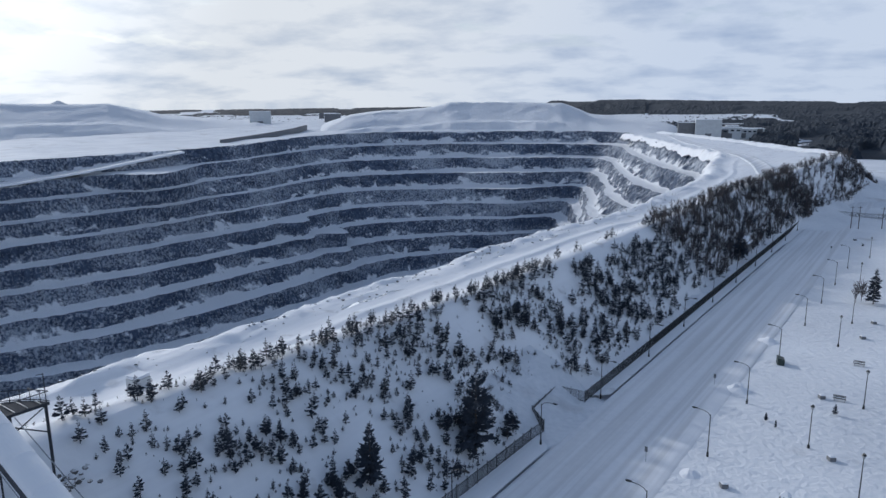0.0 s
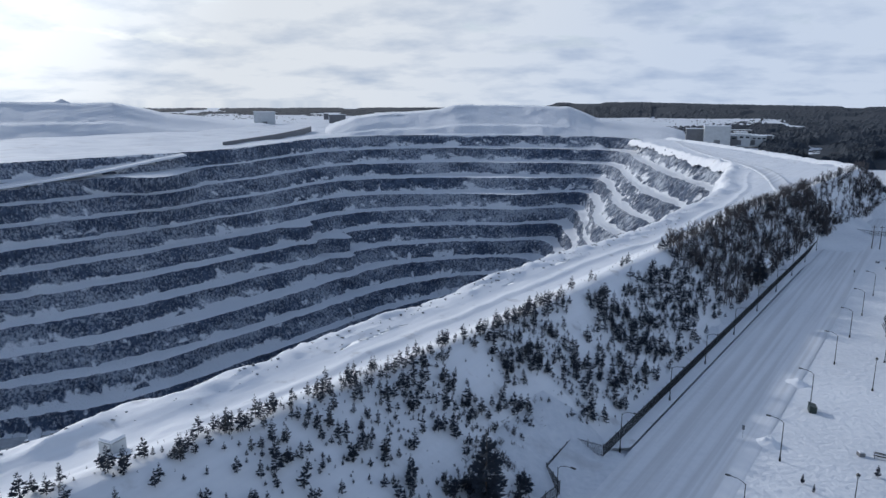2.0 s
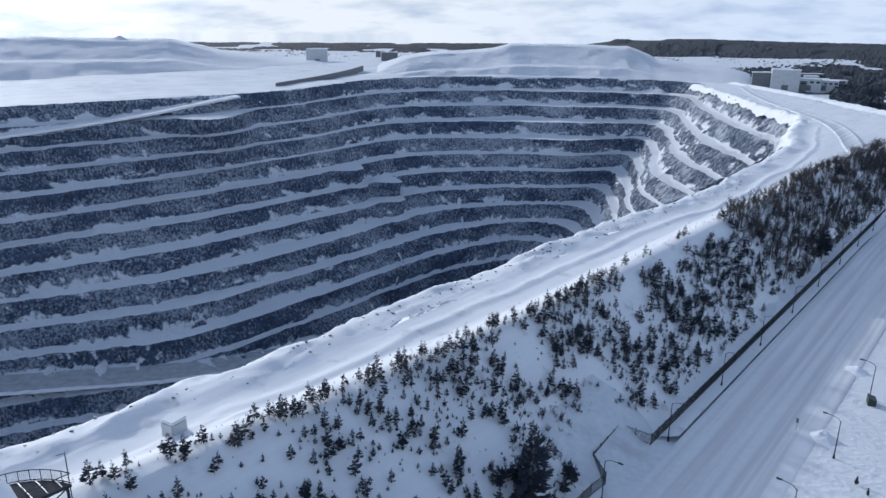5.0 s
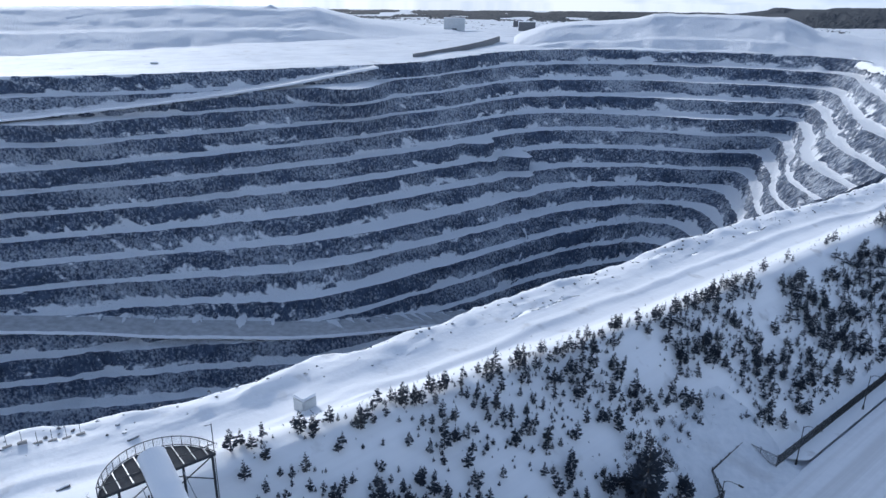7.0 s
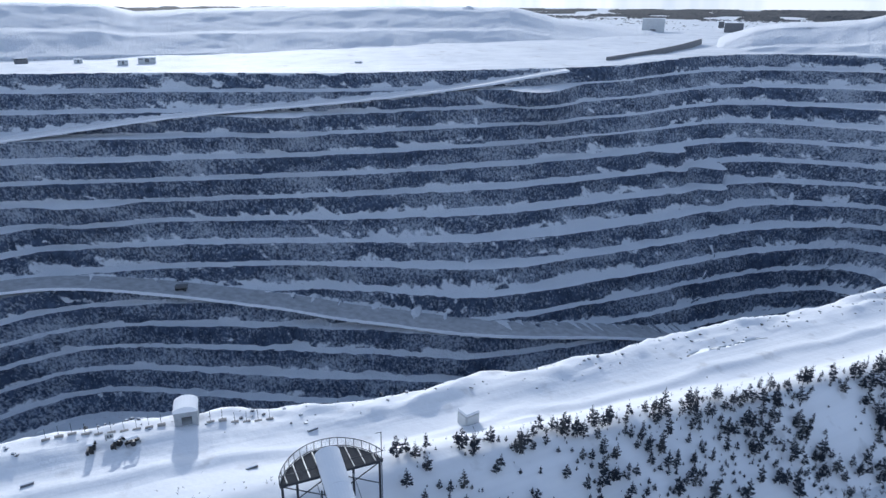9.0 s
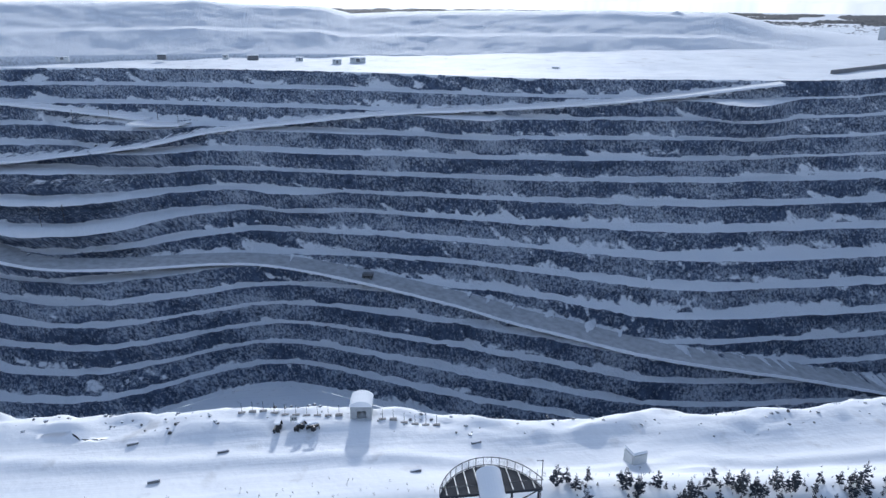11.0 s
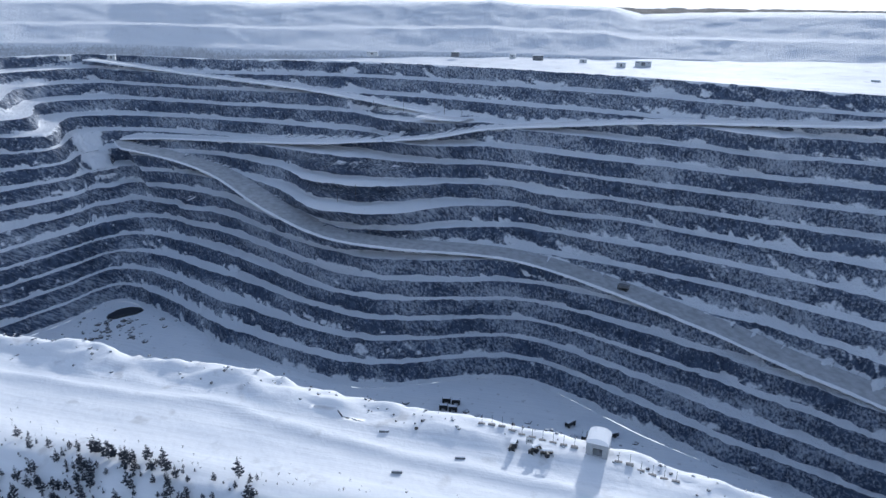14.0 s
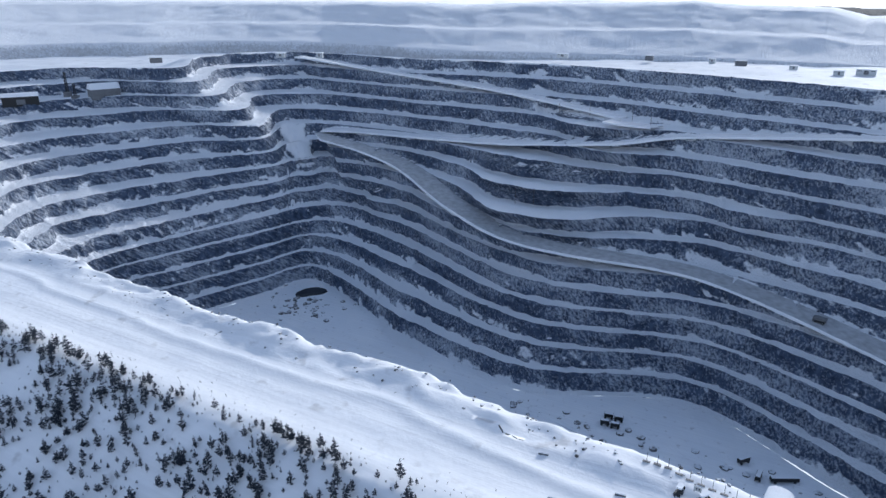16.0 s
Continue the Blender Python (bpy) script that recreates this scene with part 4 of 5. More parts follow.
def cobra_lamp():
    l = empty_thing("street_lamp", "dark metal street lamp with curved arm beside the road", "street lamp", group="street lamps along the road")
    part("base", bm_tube(bmesh.new(), (0, 0, -0.2), (0, 0, 0.7), 0.19, 0.14), BLACK, l)
    part("pole", bm_tube(bmesh.new(), (0, 0, 0.6), (0, 0, 6.4), 0.085, 0.055), BLACK, l)
    arm = bmesh.new()
    pts = [Vector((0, 0, 6.2)), Vector((-0.4, 0, 6.62)), Vector((-1.0, 0, 6.82)), Vector((-1.9, 0, 6.9))]
    for a, b in zip(pts, pts[1:]):
        bm_tube(arm, a, b, 0.04, sides=6)
    part("arm", arm, BLACK, l)
    head = bm_box(bmesh.new(), -2.55, -1.8, -0.14, 0.14, 6.84, 7.0, 0.05)
    hd = part("lamp_head", head, BLACK, l)
    part("lens", bm_box(bmesh.new(), -2.45, -2.0, -0.1, 0.1, 6.80, 6.84), LAMPGLASS, hd)
    return l


def lantern_lamp():
    l = empty_thing("lantern_post", "black lantern lamp post standing in the snowy lot", "lamp post", group="lantern posts in the lot")
    part("base", bm_tube(bmesh.new(), (0, 0, -0.2), (0, 0, 0.55), 0.24, 0.15), BLACK, l)
    part("pole", bm_tube(bmesh.new(), (0, 0, 0.5), (0, 0, 6.0), 0.08, 0.055), BLACK, l)
    lan = part("lantern", bm_tube(bmesh.new(), (0, 0, 6.0), (0, 0, 6.45), 0.13, 0.24, sides=6), LAMPGLASS, l)
    part("cap", bm_tube(bmesh.new(), (0, 0, 6.45), (0, 0, 6.8), 0.32, 0.03, sides=6), BLACK, lan)
    return l


YAW_D = math.degrees(YAW)
first = cobra_lamp()
spots = [(s, -20.3 - 0.02 * s, -90) for s in (-34, -9.8, 12.1, 36.4, 62.9, 84.5, 106, 130)]
for i, (s, n, turn) in enumerate(spots):
    m = Matrix.Translation(W(s, n)) @ Matrix.Rotation(YAW + math.radians(turn), 4, "Z")
    if i == 0:
        first.matrix_world = m
    else:
        copy_thing(first, m)
for s in (-66, -43, -20.1, 0.5, 24.2, 46.8, 70.3, 94, 118, 142, 166, 190):
    n = 0.4 if s > -10 else 1.0
    m = Matrix.Translation(W(s, n)) @ Matrix.Rotation(YAW + math.radians(90), 4, "Z")
    c = copy_thing(first, m)
    tagged(c, "dark metal street lamp standing close to the fence", "street lamp", "street lamps along the fence")
lan = lantern_lamp()
for i, (s, n) in enumerate(((1.0, -31.4), (20.7, -36.6), (51.6, -29.4), (70.4, -30.0), (-11, -38.8), (108, -28), (150, -27))):
    m = Matrix.Translation(W(s, n))
    if i == 0:
        lan.matrix_world = m
    else:
        copy_thing(lan, m)
for s, n, h in ((206, -16, 9), (207, -18.5, 9), (212, -26, 8.5)):
    p = empty_thing("utility_pole", "tall bare wooden utility pole at the end of the road", "pole", Matrix.Translation(W(s, n)))
    part("shaft", bm_tube(bmesh.new(), (0, 0, -0.3), (0, 0, h), 0.16, 0.10), BARK, p)
    part("crossarm", box(-0.9, 0.9, -0.06, 0.06, h - 0.7, h - 0.55), BARK, p)

# refuse box, signs, benches, planters
k = empty_thing("refuse_bin", "dark green refuse box with sloped snowy lid", "refuse bin", Matrix.Translation(W(34.6, -21.6)) @ Matrix.Rotation(YAW + 0.3, 4, "Z"))
bb = box(-0.95, 0.95, -0.6, 0.6, -0.1, 1.35)
for v in bb.verts:
    if v.co.z > 1 and v.co.y < 0:
        v.co.z -= 0.35
part("body", bb, GREENBOX, k)
lid = box(-1.0, 1.0, -0.66, 0.66, 1.36, 1.46)
for v in lid.verts:
    if v.co.y < 0:
        v.co.z -= 0.38
part("lid", lid, GREENBOX, k)
part("notice", box(-0.5, 0.3, -0.615, -0.605, 0.55, 0.7), SIDING, k, "pale plain bar of a notice")


def bench(s, n, turn):
    b = empty_thing("park_bench", "dark slatted park bench half buried in snow", "bench", Matrix.Translation(W(s, n)) @ Matrix.Rotation(turn, 4, "Z"), "benches in the lot")
    for i in range(3):
        part("slat", box(-0.95, 0.95, -0.25 + i * 0.17, -0.11 + i * 0.17, 0.42, 0.46), BLACK, b)
    for i in range(2):
        part("back_slat", box(-0.95, 0.95, 0.27, 0.31, 0.58 + i * 0.2, 0.72 + i * 0.2), BLACK, b)
    for x in (-0.8, 0.8):
        part("leg", box(x - 0.03, x + 0.03, -0.22, 0.3, -0.1, 0.42), BLACK, b)


bench(21.9, -33.0, YAW - 1.5)
bench(41.9, -34.0, YAW - 1.5)
bench(171, -23.3, YAW)


def road_sign(s, n, h):
    p = empty_thing("road_sign", "small road sign on a thin grey post", "sign", Matrix.Translation(W(s, n)) @ Matrix.Rotation(YAW - 1.57, 4, "Z"), "road signs")
    part("post", bm_tube(bmesh.new(), (0, 0, -0.2), (0, 0, h), 0.035), GALV, p)
    part("plate", box(-0.2, 0.2, -0.05, -0.035, h - 0.8, h), DARKWALL, p)


road_sign(-16.4, -13.5, 2.4)
road_sign(16.6, -14.1, 2.3)
road_sign(151.6, -15.8, 2.4)
road_sign(171, -31, 2.2)
for s, n in ((21.4, -30.4), (-1.1, -34.6), (-16.9, -24.1), (60, -33), (73, -34), (180, -20)):
    p = empty_thing("planter", "dark square planter filled with snow", "planter", Matrix.Translation(W(s, n)))
    part("box", box(-0.45, 0.45, -0.45, 0.45, -0.1, 0.55), DARKWALL, p)
    part("snow_cap", bm_box(bmesh.new(), -0.43, 0.43, -0.43, 0.43, 0.5, 0.75, 0.12), SNOW, p)
kk = empty_thing("kiosk", "small glazed kiosk with snowy peaked roof", "kiosk", Matrix.Translation(W(-18.5, -31.6)))
for x in (-0.45, 0.45):
    for y in (-0.45, 0.45):
        part("post", box(x - 0.05, x + 0.05, y - 0.05, y + 0.05, -0.1, 2.2), BLACK, kk)
part("pane", box(-0.42, 0.42, -0.46, -0.44, 0.5, 2.1), LAMPGLASS, kk)
part("plinth", box(-0.5, 0.5, -0.5, 0.5, -0.1, 0.5), BLACK, kk)
part("roof", bm_tube(bmesh.new(), (0, 0, 2.2), (0, 0, 2.9), 0.85, 0.05, sides=4), SNOW, kk)

# ---------------------------------------------------------------- lookout on the crest
DECK = 20.6
look_m = Matrix.Translation(W(-81.2, 27.2, 0)) @ Matrix.Rotation(YAW, 4, "Z")
lk = empty_thing("lookout_platform", "curved dark steel lookout platform on posts with mesh railing", "platform", look_m)
HW, BULGE = 5.6, 4.6
arc = [(HW * math.sin(a), -0.2 + BULGE * (math.cos(a) - math.cos(1.15)) / (1 - math.cos(1.15))) for a in np.linspace(-1.15, 1.15, 17)]
arc = [(x / math.sin(1.15), y) for x, y in arc]
dk = bmesh.new()
top = [dk.verts.new((x, y, DECK)) for x, y in arc]
bot = [dk.verts.new((x, y, DECK - 0.3)) for x, y in arc]
dk.faces.new(top)
dk.faces.new(bot[::-1])
for i in range(len(arc)):
    j = (i + 1) % len(arc)
    dk.faces.new((top[i], bot[i], bot[j], top[j]))
part("deck", dk, plain("deck_grating", (0.035, 0.040, 0.050), 0.9, scale=6), lk, "dark steel grating deck")
for i in range(-4, 5):
    x = i * 1.2
    depth = float(np.interp(x, [p[0] for p in arc], [p[1] for p in arc]))
    if depth > 0.5:
        part("joist", box(x - 0.05, x + 0.05, -0.1, depth - 0.1, DECK + 0.01, DECK + 0.10), GALV, lk, "snow-lined deck joist")
for z in (1.15, 0.12):
    r = bmesh.new()
    for a, b in zip(arc, arc[1:]):
        bm_tube(r, (*a, DECK + z), (*b, DECK + z), 0.05, sides=6)
    part("rail", r, STEEL, lk)
mesh_bars = bmesh.new()
for (x0, y0), (x1, y1) in zip(arc, arc[1:]):
    part("rail_post", bm_tube(bmesh.new(), (x0, y0, DECK), (x0, y0, DECK + 1.2), 0.04, sides=6), STEEL, lk)
    for q in range(1, 6):
        x, y = x0 + (x1 - x0) * q / 6, y0 + (y1 - y0) * q / 6
        bm_tube(mesh_bars, (x, y, DECK + 0.1), (x, y, DECK + 1.15), 0.012, sides=3)
part("railing_mesh", mesh_bars, GALV, lk)
part("front_rail", bm_tube(bmesh.new(), (-HW, -0.2, DECK + 1.15), (-1.9, -0.2, DECK + 1.15), 0.05), STEEL, lk)
part("front_rail", bm_tube(bmesh.new(), (1.9, -0.2, DECK + 1.15), (HW, -0.2, DECK + 1.15), 0.05), STEEL, lk)
for x, y in ((-5.3, 0.1), (5.3, 0.1), (-3.2, 3.3), (3.2, 3.3), (0, 0.3), (0, 4.1)):
    gz = float(embankment(np.array(-81.2 + x), np.array(27.2 + y)))
    part("column", bm_tube(bmesh.new(), (x, y, gz - 0.5), (x, y, DECK - 0.3), 0.14), STEEL, lk)
for x0, x1 in ((-5.3, -0.2), (0.2, 5.3)):
    br = bm_tube(bmesh.new(), (x0, 0.1, DECK - 0.4), (x1, 0.1, DECK - 3.2), 0.07, sides=6)
    bm_tube(br, (x0, 0.1, DECK - 3.2), (x1, 0.1, DECK - 0.4), 0.07, sides=6)
    part("brace", br, STEEL, lk)
pl = part("lamp_pole", bm_tube(bmesh.new(), (5.9, 1.2, 13.5), (5.9, 1.2, DECK + 2.6), 0.05, sides=6), STEEL, lk)
part("lamp_arm", bm_tube(bmesh.new(), (5.9, 1.2, DECK + 2.5), (5.2, 1.2, DECK + 2.6), 0.035, sides=6), STEEL, pl)

# covered gangway: arched roof deep in snow, descending from the deck
gw = empty_thing("covered_gangway", "enclosed gangway with snow-covered arched roof descending from the lookout", "gangway", look_m)


def gang(y0, z0, y1, z1, half, wall_h, arch, thick):
    bm = bmesh.new()
    ring = []
    for y, z in ((y0, z0), (y1, z1)):
        prof = [(-half, -thick)] + [(-half, wall_h)] + [(half * math.sin(a), wall_h + arch * math.cos(a)) for a in np.linspace(-1.45, 1.45, 13)] + [(half, wall_h), (half, -thick)]
        ring.append([bm.verts.new((x, y, z + h)) for x, h in prof])
    a, b = ring
    for i in range(len(a) - 1):
        bm.faces.new((a[i], a[i + 1], b[i + 1], b[i]))
    bm.faces.new(a)
    bm.faces.new(b[::-1])
    return bm


Y0, Y1, Z0, Z1 = 1.8, -36.4, DECK, 6.4
slope = (Z1 - Z0) / (Y1 - Y0)
part("wall", gang(Y0, Z0, Y1, Z1, 1.2, 1.0, 0.3, 0.4), STEEL, gw, "dark ribbed wall panel")
for i in range(9):
    ya = Y0 - 4.2 * i
    yb = ya - 4.1
    rf = gang(ya + 0.1, Z0 + (ya - Y0) * slope, yb, Z0 + (yb - Y0) * slope, 1.38, 1.05, 0.85, -0.95)
    bmesh.ops.bevel(rf, geom=[e for e in rf.edges if len(e.link_faces) == 2 and e.calc_face_angle(0) > 1.0], offset=0.12, segments=2, affect="EDGES")
    part("roof_bay", rf, SNOW, gw, "arched roof bay under smooth snow")
for sd in (-1, 1):
    part("handrail", bm_tube(bmesh.new(), (sd * 1.95, Y0 - 3, Z0 + 1.1 - 3 * slope), (sd * 1.95, Y1, Z1 + 1.1), 0.05), GALV, gw)
    for i in range(8):
        y = Y0 - 3 - i * 4.4
        part("support", bm_tube(bmesh.new(), (sd * 1.5, y, max(-0.3, Z0 + (y - Y0) * slope - 9)), (sd * 1.5, y, Z0 + (y - Y0) * slope), 0.09), STEEL, gw)

# shelter on the crest: arched roof, open front
hut_z = 14.1
sh = empty_thing("shelter", "grey arched shelter with open front and snowy roof on the crest", "shelter", Matrix.Translation(W(-94.3, 53.0, hut_z)) @ Matrix.Rotation(YAW - 0.12, 4, "Z") @ Matrix.Diagonal((0.74, 0.74, 0.76, 1)))
hw = 2.0
part("side_wall", box(-hw, -hw + 0.15, -1.8, 1.8, -0.3, 3.4), SHELTER, sh)
part("side_wall", box(hw - 0.15, hw, -1.8, 1.8, -0.3, 3.4), SHELTER, sh)
part("back_wall", box(-hw, hw, 1.65, 1.8, -0.3, 3.4), SHELTER, sh)
part("front_panel", box(-hw + 0.15, -0.75, -1.8, -1.68, -0.3, 3.4), SHELTER, sh)
part("front_panel", box(1.0, hw - 0.15, -1.8, -1.68, -0.3, 3.4), SHELTER, sh)
part("front_panel", box(-0.75, 1.0, -1.8, -1.68, 2.4, 3.4), SHELTER, sh)
part("sill", box(-0.75, 1.0, -1.8, -1.68, -0.3, 0.9), SHELTER, sh)
rf = bmesh.new()
ring = []
for y in (-2.1, 2.1):
    ring.append([rf.verts.new((2.15 * math.sin(a), y, 3.35 + 1.25 * math.cos(a))) for a in np.linspace(-1.5, 1.5, 13)])
for i in range(12):
    rf.faces.new((ring[0][i], ring[0][i + 1], ring[1][i + 1], ring[1][i]))
rf.faces.new(ring[0][::-1])
rf.faces.new(ring[1])
part("roof", rf, SNOW, sh, "arched roof capped with snow")
# snow-plastered block
blk = empty_thing("equipment_box", "snow-plastered equipment box on the crest track", "equipment box", Matrix.Translation(W(-58.8, 40.2, 12.5)) @ Matrix.Rotation(YAW + 0.2, 4, "Z") @ Matrix.Diagonal((0.8, 0.8, 0.72, 1)))
part("box", bm_box(bmesh.new(), -1.45, 1.45, -1.4, 1.4, -0.4, 2.9, 0.25), SIDING, blk)
part("snow_cap", bm_box(bmesh.new(), -1.5, 1.5, -1.45, 1.45, 2.75, 3.3, 0.22), SNOW, blk)
tagged(blk, group="")
# fence of low concrete blocks with wire posts along the pit edge
for i in range(19):
    s = -111 + i * 1.5
    if -97.5 < s < -91.8:
        continue
    n = float(np.interp(s, (-134, -108, -98, -87, -74), (56.5, 54.2, 52.6, 50.4, 49.0)))
    bl = empty_thing("barrier_block", "low concrete barrier block with a thin wire post", "barrier block", Matrix.Translation(W(s, n, float(embankment(np.array(s), np.array(n))))) @ Matrix.Rotation(YAW, 4, "Z"), "barrier blocks along the pit edge")
    part("block", box(-0.5, 0.5, -0.15, 0.15, -0.3, 0.26), CONCRETE, bl)
    part("wire_post", bm_tube(bmesh.new(), (0, 0, 0.3), (0, 0, 1.7), 0.03, sides=5), STEEL, bl)


def viewer(s, n, kind):
    """Old machine parts shown beside the shelter."""
    e = empty_thing("mining_relic", "rusty dark mining machine part half covered by snow", "machine part", Matrix.Translation(W(s, n, 14.1)) @ Matrix.Rotation(YAW + kind, 4, "Z"), "machine parts beside the shelter")
    tb = bmesh.new()
    bmesh.ops.create_cone(tb, cap_ends=False, segments=18, radius1=0.85, radius2=0.85, depth=0.5, matrix=Matrix.Translation((0, 0, 0.75)) @ Matrix.Rotation(math.pi / 2, 4, "X"))
    part("rim", tb, BLACK, e)
    part("hub", bm_tube(bmesh.new(), (0, -0.3, 0.75), (0, 0.3, 0.75), 0.35, sides=10), STEEL, e)
    part("frame", box(-0.9, 0.9, 0.35, 0.6, -0.2, 0.9), STEEL, e)
    part("snow_cap", bm_box(bmesh.new(), -0.75, 0.75, -0.25, 0.55, 1.45, 1.7, 0.1), SNOW, e)


viewer(-101, 50.0, 0.2)
viewer(-102.6, 50.6, 0.9)
viewer(-105.6, 50.9, 1.4)
bd = empty_thing("notice_board", "small white notice board on two legs", "notice board", Matrix.Translation(W(-103.7, 51.9, 14.1)) @ Matrix.Rotation(YAW, 4, "Z"))
part("board", box(-0.5, 0.5, -0.05, 0.05, 0.9, 1.6), SIDING, bd)
for x in (-0.4, 0.4):
    part("leg", box(x - 0.04, x + 0.04, -0.04, 0.04, -0.2, 0.9), STEEL, bd)
for x in (-0.22, 0.12):
    part("printed_bar", box(x, x + 0.16, -0.056, -0.051, 1.1, 1.4), BLACK, bd)
for s, n in ((-79.1, 46.0), (-112.5, 47.0), (-120, 42), (-124.5, 50), (-88.0, 40)):
    c = empty_thing("marker_plank", "short snow-capped timber lying on the crest track", "timber", Matrix.Translation(W(s, n, float(embankment(np.array(s), np.array(n))))) @ Matrix.Rotation(YAW + 0.2, 4, "Z"))
    part("timber", box(-0.7, 0.7, -0.15, 0.15, -0.1, 0.28), DARKWALL, c)
    part("snow_cap", bm_box(bmesh.new(), -0.68, 0.68, -0.14, 0.14, 0.26, 0.42, 0.06), SNOW, c)

# ---------------------------------------------------------------- in the pit
# loose rocks along the pit edge and on the pit floor
rk = random.Random(5)
vs, fs = [], []


def rock_at(p, r):
    base = len(vs)
    ico = bmesh.new()
    bmesh.ops.create_icosphere(ico, subdivisions=1, radius=r)
    for v in ico.verts:
        vs.append(p + Vector((v.co.x * rk.uniform(0.7, 1.3), v.co.y * rk.uniform(0.7, 1.3), v.co.z * rk.uniform(0.5, 0.9))))
    fs.extend(tuple(base + v.index for v in f.verts) for f in ico.faces)
    ico.free()


for _ in range(650):
    s = rk.uniform(-290, 170)
    n = float(edge_n(s)) + rk.gauss(-2.5, 2.2)
    rock_at(bank_point(s, n) + Vector((0, 0, 0.05)), rk.choice((0.1, 0.14, 0.2, 0.3)))
for _ in range(70):
    rock_at(W(-76 + rk.gauss(0, 1.6), 27 + rk.gauss(0, 2.2), float(embankment(np.array(-76.0), np.array(27.0)))), rk.uniform(0.15, 0.5))
tagged(link_mesh("loose_rocks", vs, fs, ROCKS), "dark loose rocks scattered along the snowy pit edge", "rocks", kind="stuff")
vs, fs = [], []
for _ in range(240):
    q = rk.random()
    c = (-500 + rk.gauss(0, 22), 425 + rk.gauss(0, 14)) if q < 0.3 else (rk.uniform(-330, -60), rk.uniform(300, 380))
    rock_at(W(c[0], c[1], FLOOR_Z), rk.choice((0.5, 0.8, 1.2, 1.8, 2.8)))
tagged(link_mesh("rubble", vs, fs, ROCKS), "broken rock rubble on the pit floor", "rubble", kind="stuff")


def on_ramp(rows, v, across):
    kv = [closed_curve(k, np.array([v])) for k in CURVES]
    lv = float(np.interp(v, [r[0] for r in rows], [r[1] for r in rows]))
    p = contour(kv, np.array([lv]))[0]
    q = closed_curve(CURVES[1], np.array([v - 0.05, v + 0.05]))
    tg = (q[1] - q[0]) / np.hypot(*(q[1] - q[0]))
    inw = np.array((-tg[1], tg[0]))
    if ((cen - p) * inw).sum() < 0:
        inw = -inw
    z0 = float(closed_curve(RIM_Z, np.array([v]))[0])
    p = p + inw * (across + float(widened(np.array([v]), lv - 0.02, "lower")[0]))
    return W(p[0], p[1], z0 + (FLOOR_Z - z0) * lv / LEVELS + 1.3), math.atan2(tg[1], tg[0]) + YAW


def haul_truck(at, yaw, label):
    t = empty_thing("haul_truck", label, "truck", Matrix.Translation(at) @ Matrix.Rotation(yaw, 4, "Z") @ Matrix.Scale(0.72, 4))
    bed = box(-5.5, 3.2, -3.0, 3.0, 2.6, 5.6)
    for v in bed.verts:
        if v.co.z < 3 and v.co.x < 0:
            v.co.z += 0.9
        if v.co.z > 5 and v.co.x > 0:
            v.co.x += 2.0
    part("dump_body", bed, DARKWALL, t)
    part("chassis", box(-5.0, 5.6, -1.6, 1.6, 1.2, 2.6), BLACK, t)
    part("cab", box(3.6, 5.4, 0.2, 2.6, 2.6, 4.9), DARKWALL, t)
    for x in (-3.6, 3.8):
        for y in (-2.4, 2.4):
            w = part("wheel", bm_tube(bmesh.new(), (x, y - 0.6, 1.35), (x, y + 0.6, 1.35), 1.4, sides=14), BLACK, t)
            part("rim", bm_tube(bmesh.new(), (x, y - 0.63, 1.35), (x, y + 0.63, 1.35), 0.7, sides=10), GALV, w)
    return t


at, yaw = on_ramp(HAUL_RAMPS[0][1], 11.52, 12.0)
haul_truck(at, yaw, "dark haul truck driving on the grey haul road")


# ---------------------------------------------------------------- on the promontory and in the corner of the pit
PIT_XYZ = np.concatenate([np.array([v.co[:] for v in o.data.vertices]) for o in pit.children])


def pit_top(s, n, reach=5.0):
    """Surface height of the pit at a place of the plan."""
    q = W(s, n)
    d = np.hypot(PIT_XYZ[:, 0] - q.x, PIT_XYZ[:, 1] - q.y)
    near = PIT_XYZ[d < max(reach, d.min() + 0.5)]
    return float(np.median(near[:, 2]))


for s, n, h in ((-838, 448, 26), (-822, 446, 18)):
    m = empty_thing("drill_rig", "dark lattice drill mast beside stockpiles on the terrace", "drill rig", Matrix.Translation(W(s, n, pit_top(s, n))))
    for x in (-1.2, 1.2):
        for y in (-1.2, 1.2):
            part("mast_leg", bm_tube(bmesh.new(), (x, y, -1), (x * 0.5, y * 0.5, h), 0.35, sides=5), STEEL, m)
    for i in range(6):
        z = h * i / 6
        part("brace", bm_tube(bmesh.new(), (-1.2, -1.2, z), (1.2, -1.2, z + h / 6), 0.2, sides=4), STEEL, m)
    part("cabin", box(-4, 4, -3, 3, -1, 5), DARKWALL, m)
building("terrace_shed", W(-850, 402, pit_top(-850, 402)), YAW_D + 60, (34, 14, 7), BLACK, "long dark shed with snowy roof on the terrace", 0, 2.5)
building("terrace_shed", W(-806, 470, pit_top(-806, 470)), YAW_D + 70, (30, 16, 8), DARKWALL, "dark gabled shed with snowy roof beside the drill masts", 0, 5.0)

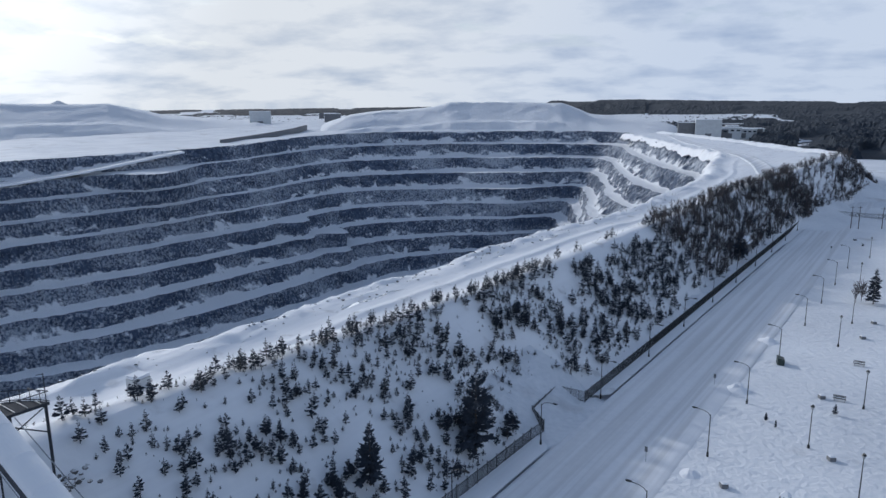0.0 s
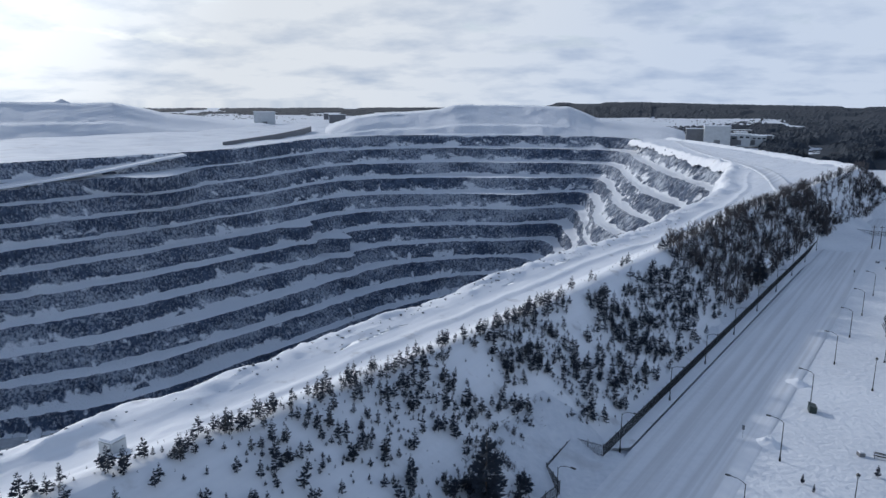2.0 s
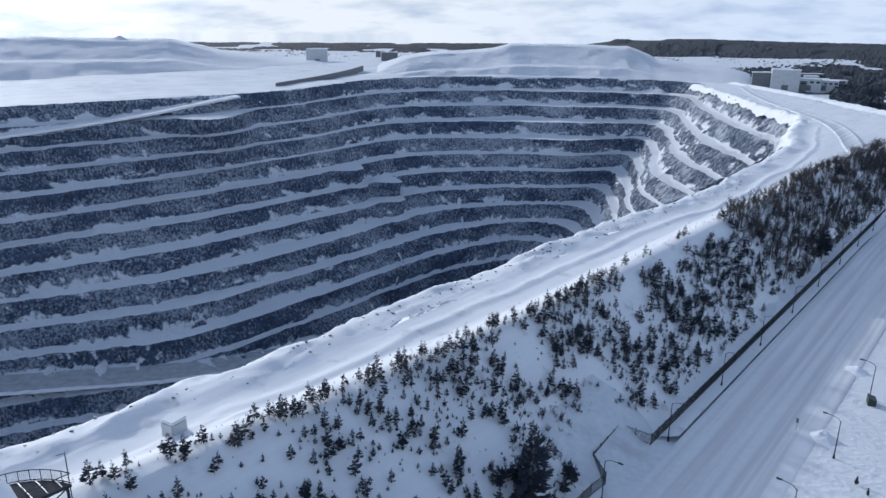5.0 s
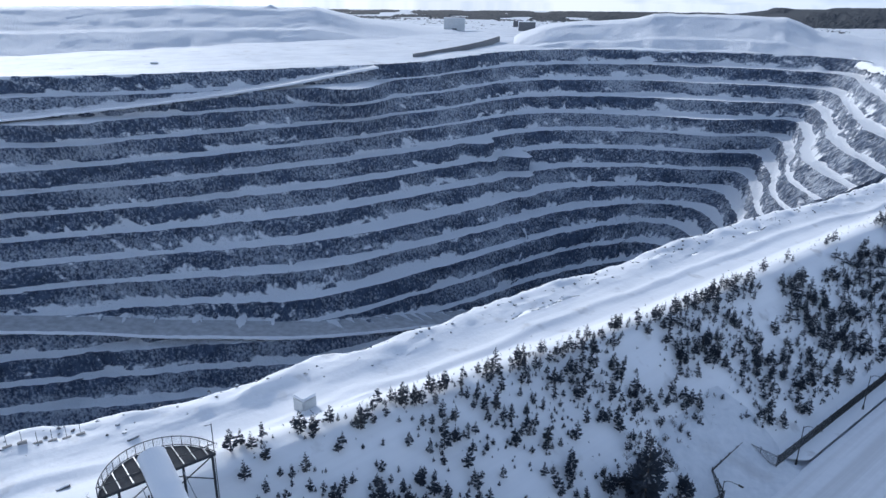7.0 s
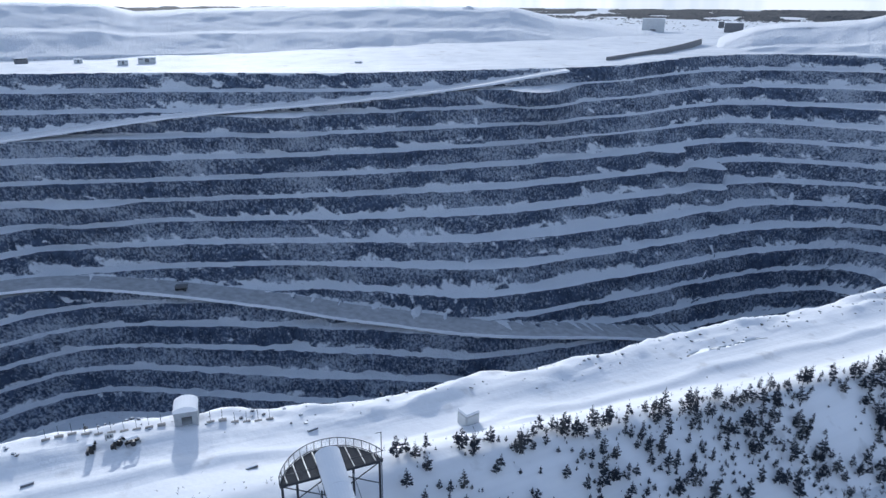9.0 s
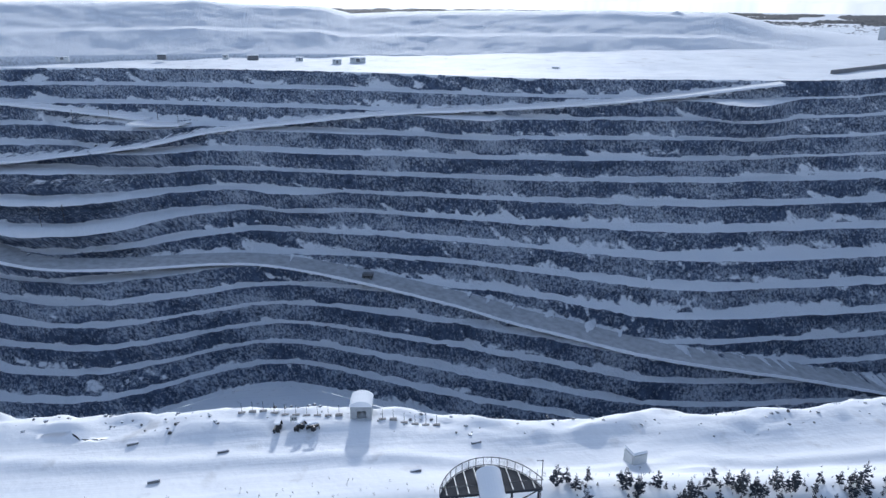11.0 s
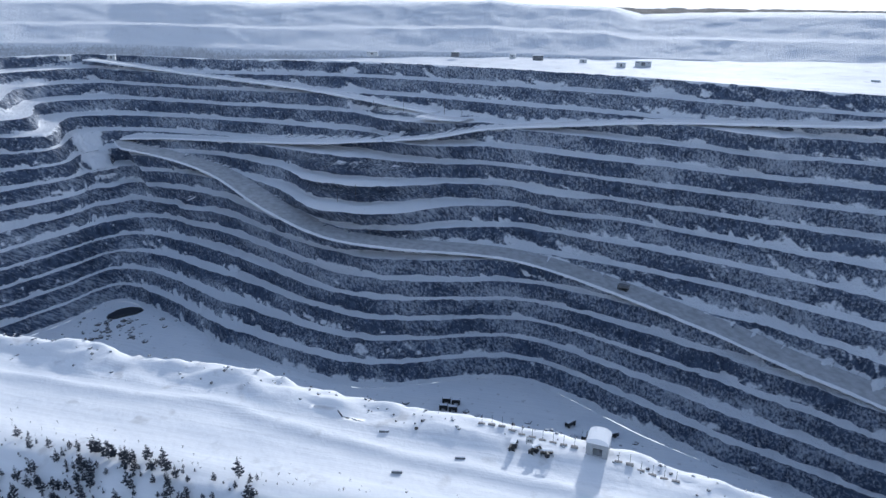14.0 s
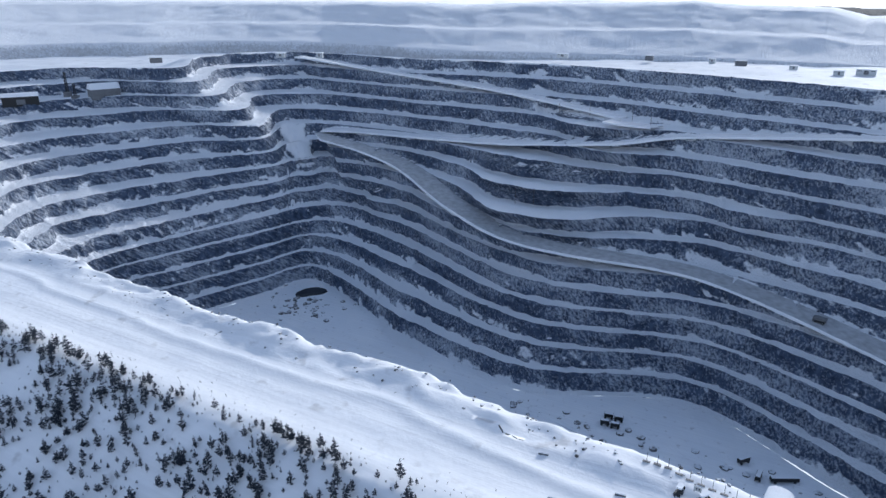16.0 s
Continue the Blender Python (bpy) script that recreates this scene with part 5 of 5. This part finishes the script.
# power poles on the wide benches
for s, n in ((-300, 488), (-318, 492), (-334, 494), (-290, 482), (-258, 618), (-300, 622), (-240, 614), (-330, 620)):
    p = empty_thing("power_pole", "thin dark wooden power pole on a snowy bench", "pole", Matrix.Translation(W(s, n, pit_top(s, n) - 0.5)), "power poles in the pit")
    part("shaft", bm_tube(bmesh.new(), (0, 0, -1.5), (0, 0, 13), 0.22, 0.14, sides=6), BARK, p)
    part("crossarm", box(-1.6, 1.6, -0.12, 0.12, 11.6, 11.9), BARK, p)

# ---------------------------------------------------------------- on the pit floor
sump = bmesh.new()
ring = []
for i in range(28):
    a = i / 28 * 2 * math.pi
    r = 1 + 0.3 * float(fnoise(math.cos(a) * 1.7, math.sin(a) * 1.7, 37, 3))
    ring.append(sump.verts.new((15 * r * math.cos(a), 8 * r * math.sin(a), 0)))
low = [sump.verts.new((v.co.x * 1.15, v.co.y * 1.15, -3.0)) for v in ring]
sump.faces.new(ring)
for i in range(28):
    sump.faces.new((ring[i], low[i], low[(i + 1) % 28], ring[(i + 1) % 28]))
me = bpy.data.meshes.new("sump_pond"); sump.to_mesh(me); sump.free(); me.materials.append(plain("wet_dark_slurry", (0.02, 0.026, 0.036), 0.35, scale=0.3))
tagged(new("sump_pond", me), "dark wet sump in the snowy corner of the pit floor", "pond").matrix_world = Matrix.Translation(W(-512, 452, FLOOR_Z + 1.6)) @ Matrix.Rotation(YAW + 0.9, 4, "Z")


def flat_trailer(s, n, turn, length):
    t = empty_thing("trailer", "dark mine trailer parked on the snowy pit floor", "trailer", Matrix.Translation(W(s, n, FLOOR_Z + 0.6)) @ Matrix.Rotation(YAW + turn, 4, "Z"), "trailers on the pit floor")
    part("body", bm_box(bmesh.new(), -length / 2, length / 2, -1.5, 1.5, 1.0, 3.6, 0.15), BLACK, t)
    part("snow_cap", bm_box(bmesh.new(), -length / 2 + 0.2, length / 2 - 0.2, -1.3, 1.3, 3.55, 3.8, 0.1), SNOW, t)
    for x in (-length * 0.35, length * 0.35):
        for y in (-1.4, 1.4):
            part("wheel", bm_tube(bmesh.new(), (x, y - 0.3, 0.5), (x, y + 0.3, 0.5), 0.8, sides=12), BLACK, t)


flat_trailer(-84, 372, 0.5, 17)
flat_trailer(-98, 368, 1.5, 8)
flat_trailer(-108, 380, 0.9, 8)
for i in range(4):
    flat_trailer(-196 + (i % 2) * 7, 386 - (i // 2) * 9, 0.2, 6)
